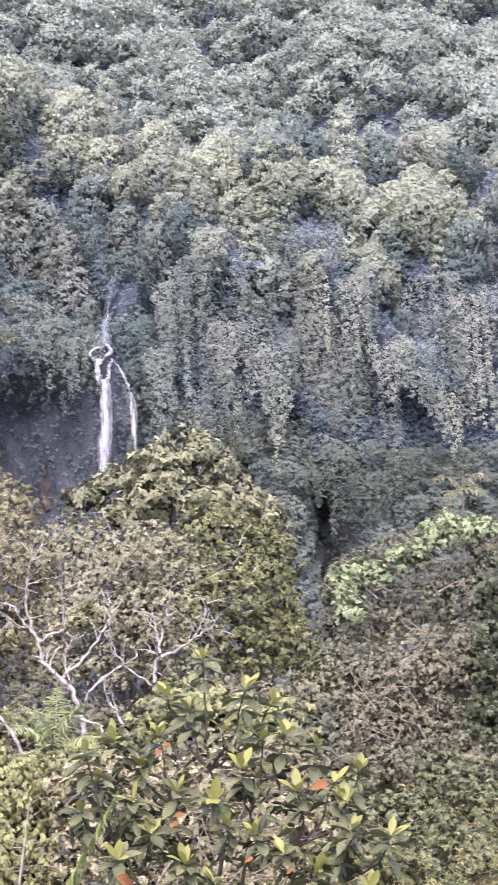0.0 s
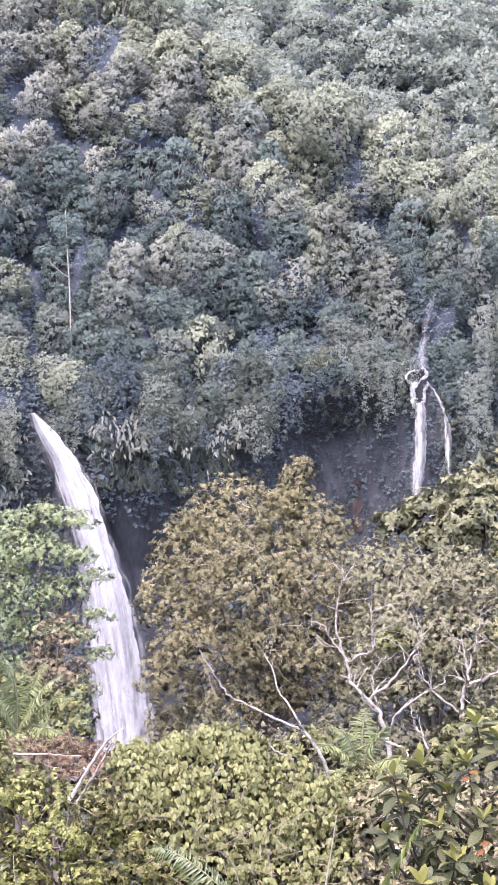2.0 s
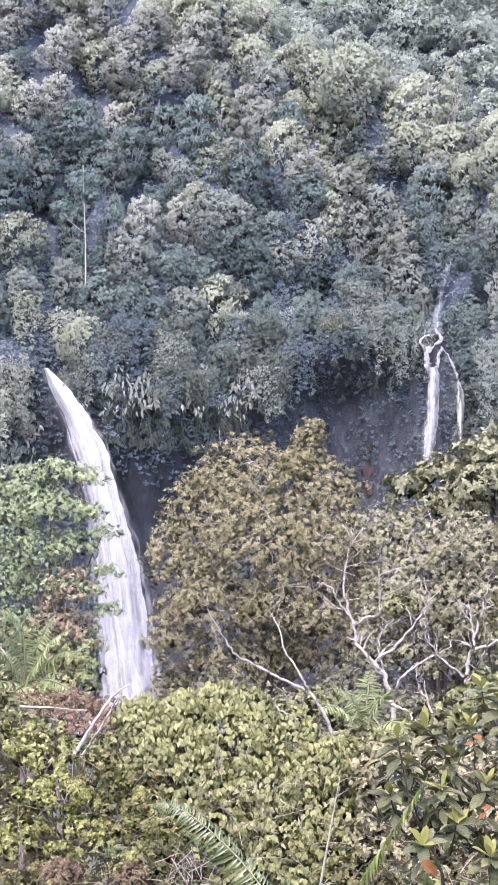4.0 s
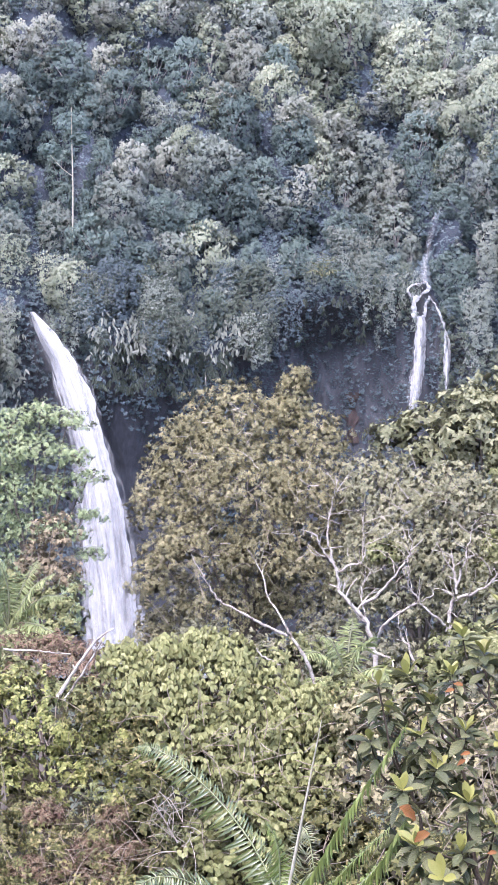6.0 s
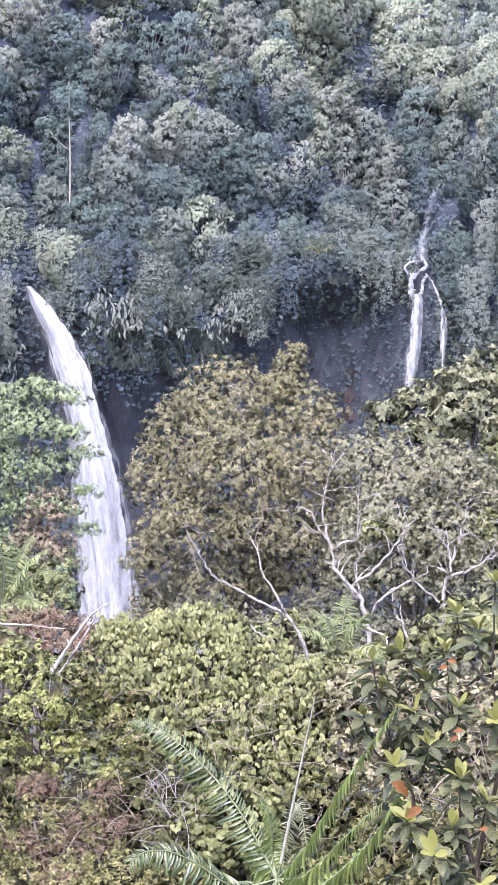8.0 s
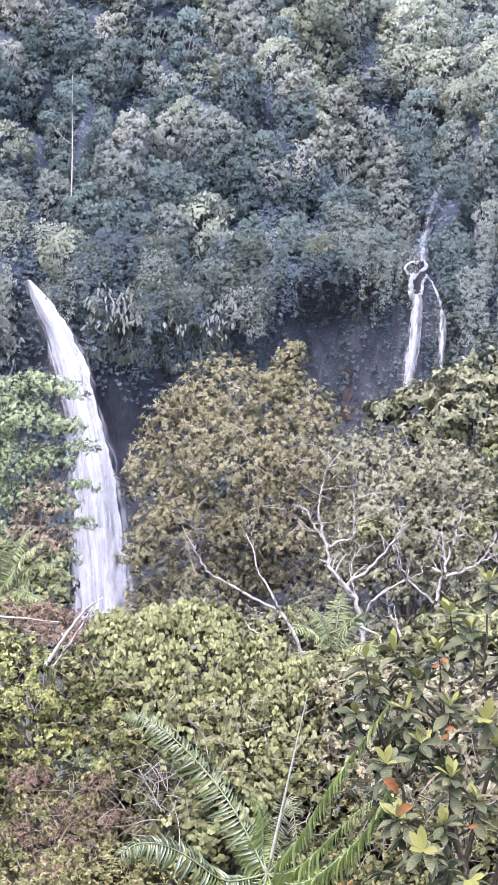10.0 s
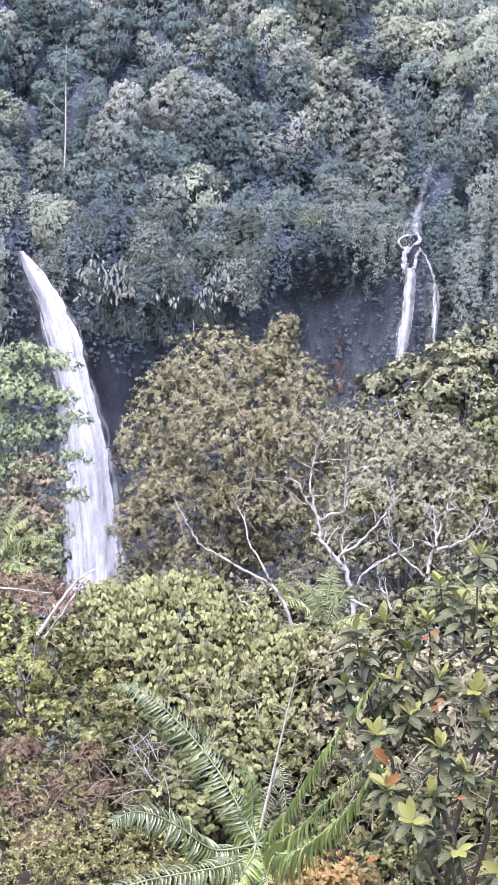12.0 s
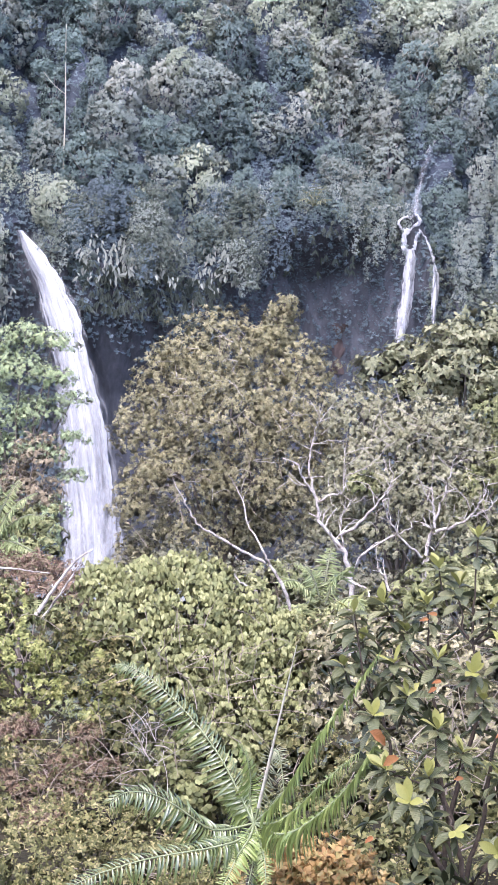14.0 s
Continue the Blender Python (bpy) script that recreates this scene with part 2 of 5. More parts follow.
M_RACHIS = rough_mat("leaf_stalk", [(.3, (.13, .16, .07)), (.7, (.27, .29, .16))], 12, .5, .2)
M_STICK = rough_mat("dry_stick", [(.3, (.18, .14, .10)), (.7, (.36, .31, .24))], 20, .8, .3)
M_ROCK = rough_mat("wet_rock", [(.3, (.046, .048, .052)), (.5, (.072, .074, .079)), (.75, (.116, .116, .122))], 1.2, .65, .9, 10, (1.6, 1.6, .4), .2)
M_SOIL = rough_mat("forest_soil", [(.3, (.018, .016, .008)), (.55, (.032, .027, .014)), (.8, (.06, .05, .028))], .5, .95, .8)
# soil colour lifted towards blue, as haze does in the shaded gaps
M_HILL_HAZY = rough_mat("hazy_hill_soil", [(.3, (.048, .056, .066)), (.55, (.066, .076, .09)), (.8, (.095, .105, .12))], .5, .95, .8)
M_RED = rough_mat("red_soil", [(.3, (.045, .028, .021)), (.6, (.105, .068, .052)), (.8, (.19, .13, .10))], 2.5, .95, .7)
M_RED_ROCK = rough_mat("reddish_rock", [(.3, (.06, .048, .044)), (.6, (.105, .078, .068)), (.8, (.16, .12, .10))], 1.2, .8, .8, 8, (2, 2, .4))
M_WATER = water_mat("falling_water", .3, .46, 1.0, (1.0, 1.0))
M_STRAND = water_mat("water_strand", .35, .7, 1.0, (.0, .4))
M_SPRAY = water_mat("water_spray", .28, .52, 1.8, (.2, .95))
M_VEIL = water_mat("thin_water", .38, .66, 1.6, (.0, .65))
M_FAINT = water_mat("faint_water", .40, .66, 1.6, (.0, .38))
M_POOL = rough_mat("pool_water", [(.3, (.1, .12, .12)), (.7, (.35, .38, .4))], .5, .15, .3, spec=.5)


# ---------- geometry helpers ----------
PITCH = radians(2.5)


def site(u, v, d):
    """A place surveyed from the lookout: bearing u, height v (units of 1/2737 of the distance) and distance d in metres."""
    a, b = (u - 441) / 2737 * d, (784 - v) / 2737 * d
    return np.array((a, d * math.cos(PITCH) - b * math.sin(PITCH), d * math.sin(PITCH) + b * math.cos(PITCH)))


def unit(a):
    return a / np.maximum(np.linalg.norm(a, axis=-1, keepdims=True), 1e-9)


def mesh_np(name, verts, faces, mat, smooth=False, normals=None):
    me = bpy.data.meshes.new(name)
    verts, faces = np.asarray(verts, np.float32), np.asarray(faces, np.int32)
    n, k = faces.shape
    me.vertices.add(len(verts))
    me.vertices.foreach_set("co", verts.ravel())
    me.loops.add(n * k)
    me.loops.foreach_set("vertex_index", faces.ravel())
    me.polygons.add(n)
    me.polygons.foreach_set("loop_start", np.arange(0, n * k, k, dtype=np.int32))
    if smooth:
        me.polygons.foreach_set("use_smooth", np.ones(n, bool))
    me.update(calc_edges=True)
    me.materials.append(mat)
    if normals is not None:
        me.normals_split_custom_set_from_vertices(np.asarray(normals, np.float32))
    return me


def thing(name, at, label, category, group="", kind=""):
    ob = new(name)
    ob.location = at
    ob.empty_display_size = 0.2
    return tagged(ob, label, category, group, kind)


def part(name, me, parent, label="", matrix=None):
    ob = new(name, me)
    ob.parent = parent
    if matrix is not None:
        ob.matrix_basis = matrix
    if label:
        tagged(ob, label)
    return ob


def join(chunks):
    vs, fs, o = [], [], 0
    for v, f in chunks:
        vs.append(v)
        fs.append(f + o)
        o += len(v)
    return np.concatenate(vs), np.concatenate(fs)


def tube(path, radii, sides=6, wob=0.0):
    """A tapered limb along a path."""
    path = np.asarray(path, float)
    n = len(path)
    radii = np.interp(np.linspace(0, 1, n), np.linspace(0, 1, len(radii)), radii)
    t = unit(np.gradient(path, axis=0))
    ref = np.where(np.abs(t[:, 2:3]) > 0.9, np.array([[1.0, 0, 0]]), np.array([[0, 0, 1.0]]))
    s = unit(np.cross(t, ref))
    b = np.cross(s, t)
    a = np.linspace(0, 2 * np.pi, sides, endpoint=False)
    r = radii[:, None, None] * (1 + wob * rng.uniform(-1, 1, (n, sides, 1)))
    v = path[:, None] + r * (np.cos(a)[None, :, None] * s[:, None] + np.sin(a)[None, :, None] * b[:, None])
    i, j = np.meshgrid(np.arange(n - 1), np.arange(sides), indexing="ij")
    k = (j + 1) % sides
    f = np.stack([i * sides + j, i * sides + k, (i + 1) * sides + k, (i + 1) * sides + j], -1).reshape(-1, 4)
    return v.reshape(-1, 3), f


def smooth_path(points, n=14, wig=0.0):
    """A rounded line through a few places, slightly crooked."""
    p = np.asarray(points, float)
    k = np.linspace(0, len(p) - 1, n)
    out = np.stack([np.interp(k, np.arange(len(p)), p[:, i]) for i in range(3)], -1)
    for _ in range(2):
        out[1:-1] = (out[:-2] + 2 * out[1:-1] + out[2:]) / 4
    if wig:
        out[1:-1] += rng.normal(0, wig, (n - 2, 3))
    return out


def leaves(base, way, up, length, width, fine=True):
    """Folded, pointed leaves: fine ones have six corners, those further off four or three."""
    side = unit(np.cross(way, up))
    nor = np.cross(side, way)
    L = np.asarray(length)[:, None]
    W = L * width * 0.5
    tip = base + way * L - nor * L * 0.1
    n = len(base)
    if fine:
        la, ra = (base + way * L * 0.36 + s * side * W + nor * L * 0.07 for s in (1, -1))
        lb, rb = (base + way * L * 0.74 + s * side * W * 0.72 + nor * L * 0.02 for s in (1, -1))
        v = np.stack([base, la, lb, tip, rb, ra], 1).reshape(-1, 3)
        f = (np.arange(n)[:, None, None] * 6 + np.array([[0, 3, 2, 1], [0, 5, 4, 3]])).reshape(-1, 4)
    elif fine is None:
        la, ra = base + way * L * 0.95 + side * W, base + way * L * 0.7 - side * W * 1.1 + nor * L * .1
        v = np.stack([base, la, ra], 1).reshape(-1, 3)
        f = np.arange(n * 3).reshape(-1, 3)
    else:
        la, ra = (base + way * L * 0.5 + s * side * W + nor * L * 0.08 for s in (1, -1))
        v = np.stack([base, la, tip, ra], 1).reshape(-1, 3)
        f = (np.arange(n)[:, None, None] * 4 + np.array([[0, 2, 1], [0, 3, 2]])).reshape(-1, 3)
    return v, f


def facing(v, f, way=(0, -1, .3)):
    """The faces turned to one side, as leaves turn to the light."""
    a = v[f]
    n = np.cross(a[:, 1] - a[:, 0], a[:, 2] - a[:, 0])
    return np.where((n @ np.array(way) < 0)[:, None], f[:, ::-1], f)


def whorl_dirs(centre, nor, k, droop=0.15, lift=(-0.25, 0.55)):
    """k leaves round each shoot tip."""
    n = len(centre)
    ref = unit(rng.normal(size=(n, 3)))
    a = unit(np.cross(nor, ref))
    b = np.cross(nor, a)
    az = (np.arange(k)[None, :] / k + rng.uniform(0, 1, (n, 1))) * 2 * np.pi + rng.normal(0, 0.3, (n, k))
    li = rng.uniform(*lift, (n, k))
    d = np.cos(li)[..., None] * (np.cos(az)[..., None] * a[:, None] + np.sin(az)[..., None] * b[:, None]) + np.sin(li)[..., None] * nor[:, None]
    d[..., 2] -= droop
    d = unit(d).reshape(-1, 3)
    up = np.repeat(nor, k, 0) + rng.normal(0, 0.18, (n * k, 3))
    return np.repeat(centre, k, 0), d, unit(up)


def lobe_shell(centre, radii, n, low=-0.55, fill=0.25):
    """Shoot tips over one rounded lobe of a crown, uneven, some of them inside."""
    d = unit(rng.normal(size=(n * 2, 3)))
    d = d[d[:, 2] > low][:n]
    bump = 1 + 0.22 * np.sin(d[:, 0] * 7 + centre[0]) * np.sin(d[:, 2] * 8 + centre[2]) * np.cos(d[:, 1] * 6 + centre[1])
    r = bump * (1 - fill * rng.uniform(0, 1, len(d)) ** 2) * rng.uniform(0.93, 1.1, len(d))
    p = np.asarray(centre) + d * r[:, None] * np.asarray(radii)
    nor = unit(d + np.array((0, 0, 0.55)) + rng.normal(0, 0.28, d.shape))
    return p, nor


# ---------- the ground, the gorge and the hills ----------
def ground_height(x, y):
    z = np.interp(y, [-400, 2, 6, 13, 20, 28, 36, 45, 60, 80, 105, 180, 230, 600], [-1.7, -1.7, -3.6, -6.2, -7.2, -8.4, -9.6, -15, -20, -25, -29, -29, -29, -29])
    z = z + 13 * np.exp(-((x - 21) / 9) ** 2 - ((y - 62) / 9) ** 2) + 1.5 * np.exp(-((x - 14) / 6) ** 2 - ((y - 33) / 8) ** 2)
    z = z + 12 * np.exp(-((x + 16) / 8) ** 2 - ((y - 100) / 12) ** 2)
    z = z + 0.35 * np.sin(x * 0.9 + 0.6 * np.sin(y * 0.7)) * np.sin(y * 0.8) * np.clip((y - 4) / 8, 0, 1)
    far = np.maximum(np.abs(x) - 120, 0)
    return z + 0.35 * far * np.exp(-far / 900)


def grid_mesh(name, P, mat, smooth=True):
    a, b = P.shape[:2]
    i, j = np.meshgrid(np.arange(a - 1), np.arange(b - 1), indexing="ij")
    f = np.stack([i * b + j, (i + 1) * b + j, (i + 1) * b + j + 1, i * b + j + 1], -1).reshape(-1, 4)
    return mesh_np(name, P.reshape(-1, 3), f, mat, smooth)


gx = np.concatenate([-np.geomspace(4000, 70, 24), np.linspace(-60, 110, 96), np.geomspace(120, 4000, 24)])
gy = np.concatenate([-np.geomspace(4000, 30, 20), np.linspace(-20, 215, 140), np.geomspace(230, 4000, 20)])
GX, GY = np.meshgrid(gx, gy, indexing="ij")
ground = new("ground", grid_mesh("ground", np.stack([GX, GY, ground_height(GX, GY)], -1), M_SOIL))
tagged(ground, "dark leaf-littered soil of the gorge and its banks", "ground", kind="structure")


def lip(x):
    return np.interp(x, [-60, -40, -25, -18, -2, 3, 18, 23, 28, 40, 60, 130], [16, 14, 15, 11, 9.5, 16.5, 18, 19.5, 12, 6, 4, 2])


def lip_y(x):
    return np.interp(x, [-60, -30, -24, -16, -6, 2, 10, 20, 26, 34, 60, 130], [184, 186, 190, 186, 187, 192, 195, 194, 190, 184, 176, 170])


def crest(x):
    return np.interp(x, [-60, -30, -12, 3, 9, 20, 30, 43, 60, 80, 130], [96, 84, 72, 64, 57, 53, 46, 42, 41, 40, 44])


def fold(x, z):
    """Ribs and hollows of the steep hill."""
    return 2.2 * np.sin(x * 0.21 + 1.3) * np.sin(z * 0.13 + x * 0.05) + 1.3 * np.sin(x * 0.47 + z * 0.2)


# shaded hollows between the trees: bearing, height, radius
HOLLOWS = [(52, 105, 42), (40, 195, 50), (105, 215, 30), (288, 262, 36), (338, 236, 24), (238, 421, 30), (74, 440, 34), (714, 378, 42), (645, 480, 22), (455, 232, 26), (560, 575, 30), (862, 588, 30), (150, 190, 24), (440, 330, 24), (480, 430, 22),
           (1090, 232, 34), (1318, 350, 36), (1418, 335, 32), (1160, 410, 40), (1110, 490, 34), (1315, 585, 44), (1455, 545, 34), (960, 300, 26), (1030, 560, 26), (1235, 460, 24), (1315, 800, 46), (1260, 770, 26), (1075, 800, 34), (1100, 700, 24), (1270, 600, 24), (1445, 650, 24), (905, 620, 26), (1190, 470, 24), (1390, 610, 22), (740, 590, 22)]
DENTS = [(*site(u, v, 208 if u < 850 else 190)[[0, 2]], r * .072) for u, v, r in HOLLOWS]


def hollow(x, z):
    return sum(np.exp(-((x - a) ** 2 + (z - b) ** 2) / r ** 2) for a, b, r in DENTS)


def hill(x, k):
    """The hill above the cliff: k runs from 0 at the lip to 1 at the crest and on to 1.4 behind it."""
    z0, z1 = lip(x), crest(x)
    z = z0 + (z1 - z0) * np.where(k < 1, k, 2 - k)
    zz = z0 + (z1 - z0) * k
    wall = np.clip((x - 26) / 5, 0, 1)
    y = lip_y(x) + (zz - z0) * 0.52 * (1 - wall) + wall * (.18 * np.minimum(zz - z0, 22) + .9 * np.maximum(zz - z0 - 22, 0)) + fold(x, zz) * np.clip(k * 4, 0, 1) + 3.5 * np.minimum(hollow(x, z), 1)
    return np.stack([x, y, z], -1)


def rock(x, k):
    """The cliff: k runs from 0 at its foot to 1 at the lip."""
    z1 = lip(x)
    z = -31 + (z1 + 31) * k
    lean = np.clip((x - 24) / 10, 0, 1)
    y = lip_y(x) - lean * (z1 - z) * 0.55 + (1 - lean) * (1 - k) * 1.5
    cave = np.clip(1 - ((x + 10) / 8.5) ** 2, 0, 1) ** 0.5 * np.clip((5 - z) / 10, 0, 1)
    alcove = np.clip(1 - ((x - 10) / 11) ** 2, 0, 1) * np.clip((z1 - 1 - z) / 5, 0, 1)
    y = y + 5 * cave + 4.5 * alcove + 12 * np.exp(-((x - 47 - (z + 10) * .1) / 2.6) ** 2) * np.clip((3 - z) / 6, 0, 1)
    y = y + 0.7 * np.sin(x * 1.1 + 0.5 * np.sin(z * 0.4)) * np.sin(z * 0.35 + x * 0.3) + 0.35 * np.sin(x * 2.7 + z * 0.9)
    return np.stack([x, y, z], -1)


hx = np.linspace(-60, 130, 260)
X, K = np.meshgrid(hx, np.linspace(0, 1, 70), indexing="ij")
cliff = new("cliff", grid_mesh("cliff", rock(X, K), M_ROCK))
tagged(cliff, "dark wet rock cliff with an overhang beside the waterfall", "cliff", kind="structure")
for x0, x1, z0, z1 in ((14.2, 16.2, -1, 5.5), (34.6, 36.6, 1, 8)):
    X, Z = np.meshgrid(np.linspace(x0, x1, 22), np.linspace(z0, z1, 40), indexing="ij")
    P = rock(X, np.clip((Z + 31) / (lip(X) + 31), 0, 1))
    P[..., 1] += -.25 + .2 * np.sin(X * 5) * np.sin(Z * 1.3) + 1.2 * np.clip(np.abs(X - (x0 + x1) / 2) / (x1 - x0) * 2 - .5 + .3 * np.sin(Z * 2), 0, 1)
    tagged(new("bare_rock", grid_mesh("bare_rock", P, M_RED_ROCK)), "reddish-brown bare rock among the plants of the cliff", "rock", kind="structure")
X, K = np.meshgrid(hx, np.linspace(0, 1.4, 60), indexing="ij")
hillside = new("hillside", grid_mesh("hillside", hill(X, K), M_HILL_HAZY))
tagged(hillside, "steep dark hillside under the forest above the cliff, blued for haze", "hillside", kind="structure")


def far_hill(x, y):
    return 12 + 0.92 * (y - 225) + 5 * np.sin(x * 0.06 + 0.8) + 3 * np.sin(x * 0.13 + y * 0.07) - 0.0009 * np.maximum(y - 300, 0) ** 2


fx, fy = np.meshgrid(np.linspace(-160, 260, 120), np.linspace(222, 520, 80), indexing="ij")
far_slope = new("far_hillside", grid_mesh("far_hillside", np.stack([fx, fy, far_hill(fx, fy)], -1), M_HILL_HAZY))
tagged(far_slope, "far hillside under dense forest behind the ridge", "hillside", kind="structure")


# ---------- trees of the far forest ----------
def tufted(radius, tall, n, tuft, per, leaf, width, droop=.25, low=-.85, back=.2):
    """A crown of small domed tufts of leaves, uneven in outline. Gives corners, faces, soft normals and the tufts' places."""
    swell = unit(rng.normal(size=(9, 3)) + np.array((0, -.5, .2)))
    sep, chosen = 2.7 / math.sqrt(n), []
    for d in unit(rng.normal(size=(n * 16, 3))):
        if d[2] < low or d[1] > .35 and rng.uniform() > back:
            continue
        if all((d - c) @ (d - c) > sep * sep for c in chosen):
            chosen.append(d)
        if len(chosen) >= n:
            break
    d = np.array(chosen)
    near = np.clip((np.max(d @ swell.T, axis=1) - .55) / .45, 0, 1)
    whole = np.array((radius, radius, tall))
    c = d * whole * (.52 + .52 * near ** .8 + rng.normal(0, .08, len(d)))[:, None]
    c[:, :2] *= np.where(c[:, 2:] < 0, 1 + .25 * c[:, 2:] / tall, 1)
    out = unit(d / whole * radius + np.array((0, 0, .3)))
    size = tuft * rng.uniform(.7, 1.3, len(d))
    m = np.repeat(unit(out + np.array((0, 0, .45))), per, 0)
    e = unit(rng.normal(size=m.shape) + .85 * m)
    base = np.repeat(c, per, 0) + e * np.array((1, 1, .75)) * (np.repeat(size, per) * rng.uniform(.55, 1, len(m)))[:, None]
    way = unit(e * .5 + unit(rng.normal(size=m.shape)) * .8 + np.array((0, 0, -droop)))
    v, f = leaves(base, way, unit(e + rng.normal(0, .2, e.shape)), leaf * rng.uniform(.7, 1.25, len(m)), width, None)
    soft = unit(.45 * e + .75 * np.repeat(out, per, 0) + rng.normal(0, .06, e.shape))
    return v, facing(v, f), np.repeat(soft, 3, 0), c


def forest_tree(name, radius, tall, trunk_h, n, tuft, per, leaf, width, mat, label, category="tree", group="trees of the forest", droop=.25):
    base = thing(name, (0, 0, 0), label, category, group)
    v, f, soft, hearts = tufted(radius, tall, n, tuft, per, leaf, width, droop)
    top = np.array((0, 0, trunk_h))
    limbs = [tube(smooth_path([(0, 0, -1.5), (rng.normal(0, .2), rng.normal(0, .2), trunk_h * .5), (0, 0, trunk_h)], 7), [.22, .1], 5)]
    for h in hearts[::9]:
        limbs.append(tube(smooth_path([top * 0.7, top * 0.9 + h * 0.35, top + h], 5, .05), [.09, .03], 3))
    part("trunk", mesh_np("trunk", *join(limbs), M_WOOD, True), base)
    part("crown", mesh_np("crown", v + top, f, mat, True, soft), base)
    return base


KINDS = [
    forest_tree("forest_tree", 2.7, 3.2, 4.4, 86, .46, 32, .41, .75, M_FOREST, "broad dark green forest tree on the steep slope"),
    forest_tree("forest_tree", 2.2, 4.0, 4.8, 86, .45, 32, .4, .75, M_FOREST, "tall dark green forest tree on the steep slope"),
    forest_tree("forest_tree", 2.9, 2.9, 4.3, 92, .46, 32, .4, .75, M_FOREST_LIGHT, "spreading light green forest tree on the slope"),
    forest_tree("forest_tree", 2.5, 3.2, 4.2, 82, .47, 32, .41, .75, M_FOREST_HAZY, "rounded forest tree on the slope, leaves greyed for haze"),
    forest_tree("forest_tree", 2.0, 4.1, 4.7, 84, .43, 32, .39, .75, M_FOREST_HAZY, "slender forest tree on the slope, leaves greyed for haze"),
    forest_tree("forest_tree", 2.2, 2.0, 3.6, 40, .6, 40, .42, .55, M_FOREST, "low dark green forest tree with large drooping leaves", droop=.8),
    forest_tree("forest_tree", 2.5, 2.8, 4.4, 88, .42, 32, .37, .75, M_FOREST_BROWN, "grey-brown forest tree with fine foliage on the slope"),
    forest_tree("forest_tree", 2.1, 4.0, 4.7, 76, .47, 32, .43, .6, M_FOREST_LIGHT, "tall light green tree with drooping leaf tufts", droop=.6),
]


def tree_pose(p, turn, wide, high):
    return Matrix.LocRotScale(Vector(p), Euler((rng.normal(0, .06) - 0.08, rng.normal(0, .06), turn)), (wide, wide, high))


spots = []


def on_hill(u, v, w):
    """The place on the hill under a tree whose crown stands at that bearing and height."""
    p = site(u, v, 205)
    for _ in range(3):
        z = p[2] - 2 * w
        k = (z - lip(p[0])) / (crest(p[0]) - lip(p[0]))
        q = hill(np.array(p[0]), np.array(min(max(k, .01), 1.0)))
        p = site(u, v, q[1] - 2)
    return q


# the trees that stand out by their size or colour
for u, v, w, kind in [(25, 45, 1.3, 6), (105, 60, 1.1, 6), (170, 70, 1.4, 6), (270, 25, .8, 7), (330, 70, 1.2, 2), (400, 55, 1.2, 2), (462, 75, 1.25, 2), (440, 135, 1.35, 2), (220, 145, 1.3, 6), (305, 165, 1.1, 6), (380, 190, 1.0, 6), (20, 140, .7, 3),
                      (135, 270, 1.5, 3), (165, 330, 1.0, 3), (225, 325, 1.25, 4), (385, 250, 1.05, 7), (368, 325, 1.0, 7), (352, 395, .75, 2), (470, 190, 1.2, 0), (510, 250, 1.1, 3), (560, 165, 1.2, 2), (648, 195, 1.55, 2), (735, 235, 1.5, 2), (800, 305, 1.35, 2), (598, 290, 1.1, 7), (520, 340, 1.0, 6), (590, 385, 1.25, 6), (690, 305, 1.15, 6), (765, 345, 1.25, 6), (830, 400, 1.0, 3), (640, 130, 1.1, 2), (540, 110, .9, 2),
                      (25, 470, 1.2, 2), (30, 560, 1.0, 0), (245, 450, 1.15, 6), (180, 500, 1.0, 3), (120, 470, .8, 4), (320, 440, 1.1, 6), (300, 520, 1.0, 3), (420, 480, 1.1, 3), (410, 560, 1.0, 0), (500, 500, 1.0, 0), (560, 470, 1.2, 6), (540, 535, .9, 3), (725, 470, 1.2, 6), (690, 530, .8, 0), (775, 530, .8, 4), (820, 480, .9, 3), (235, 590, 1.0, 3), (330, 600, 1.0, 0), (440, 630, .9, 3), (150, 610, .7, 5), (690, 610, .8, 0), (640, 570, .8, 0),
                      (890, 330, 1.2, 2), (990, 340, 1.3, 2), (1040, 390, 1.2, 2), (1090, 330, 1.1, 7), (1130, 350, 1.1, 2), (1200, 340, 1.25, 2), (1245, 395, 1.3, 2), (1320, 430, 1.45, 2), (1390, 425, 1.35, 2), (1450, 430, 1.2, 7), (1180, 500, .9, 2), (1290, 525, 1.05, 2), (1360, 520, .8, 7), (920, 420, 1.2, 3), (980, 460, 1.2, 6), (870, 500, 1.0, 3), (1050, 480, 1.0, 7), (1410, 250, 1.2, 2), (1160, 250, 1.2, 3)]:
    p = on_hill(u, v, w)
    spots.append((p, w))
    copy_thing(KINDS[kind], tree_pose(p + np.array((0, 0.4, -2.6 * w)), rng.uniform(-.7, .7), w * rng.uniform(.92, 1.1), w * rng.uniform(.95, 1.2)))
known = len(spots)
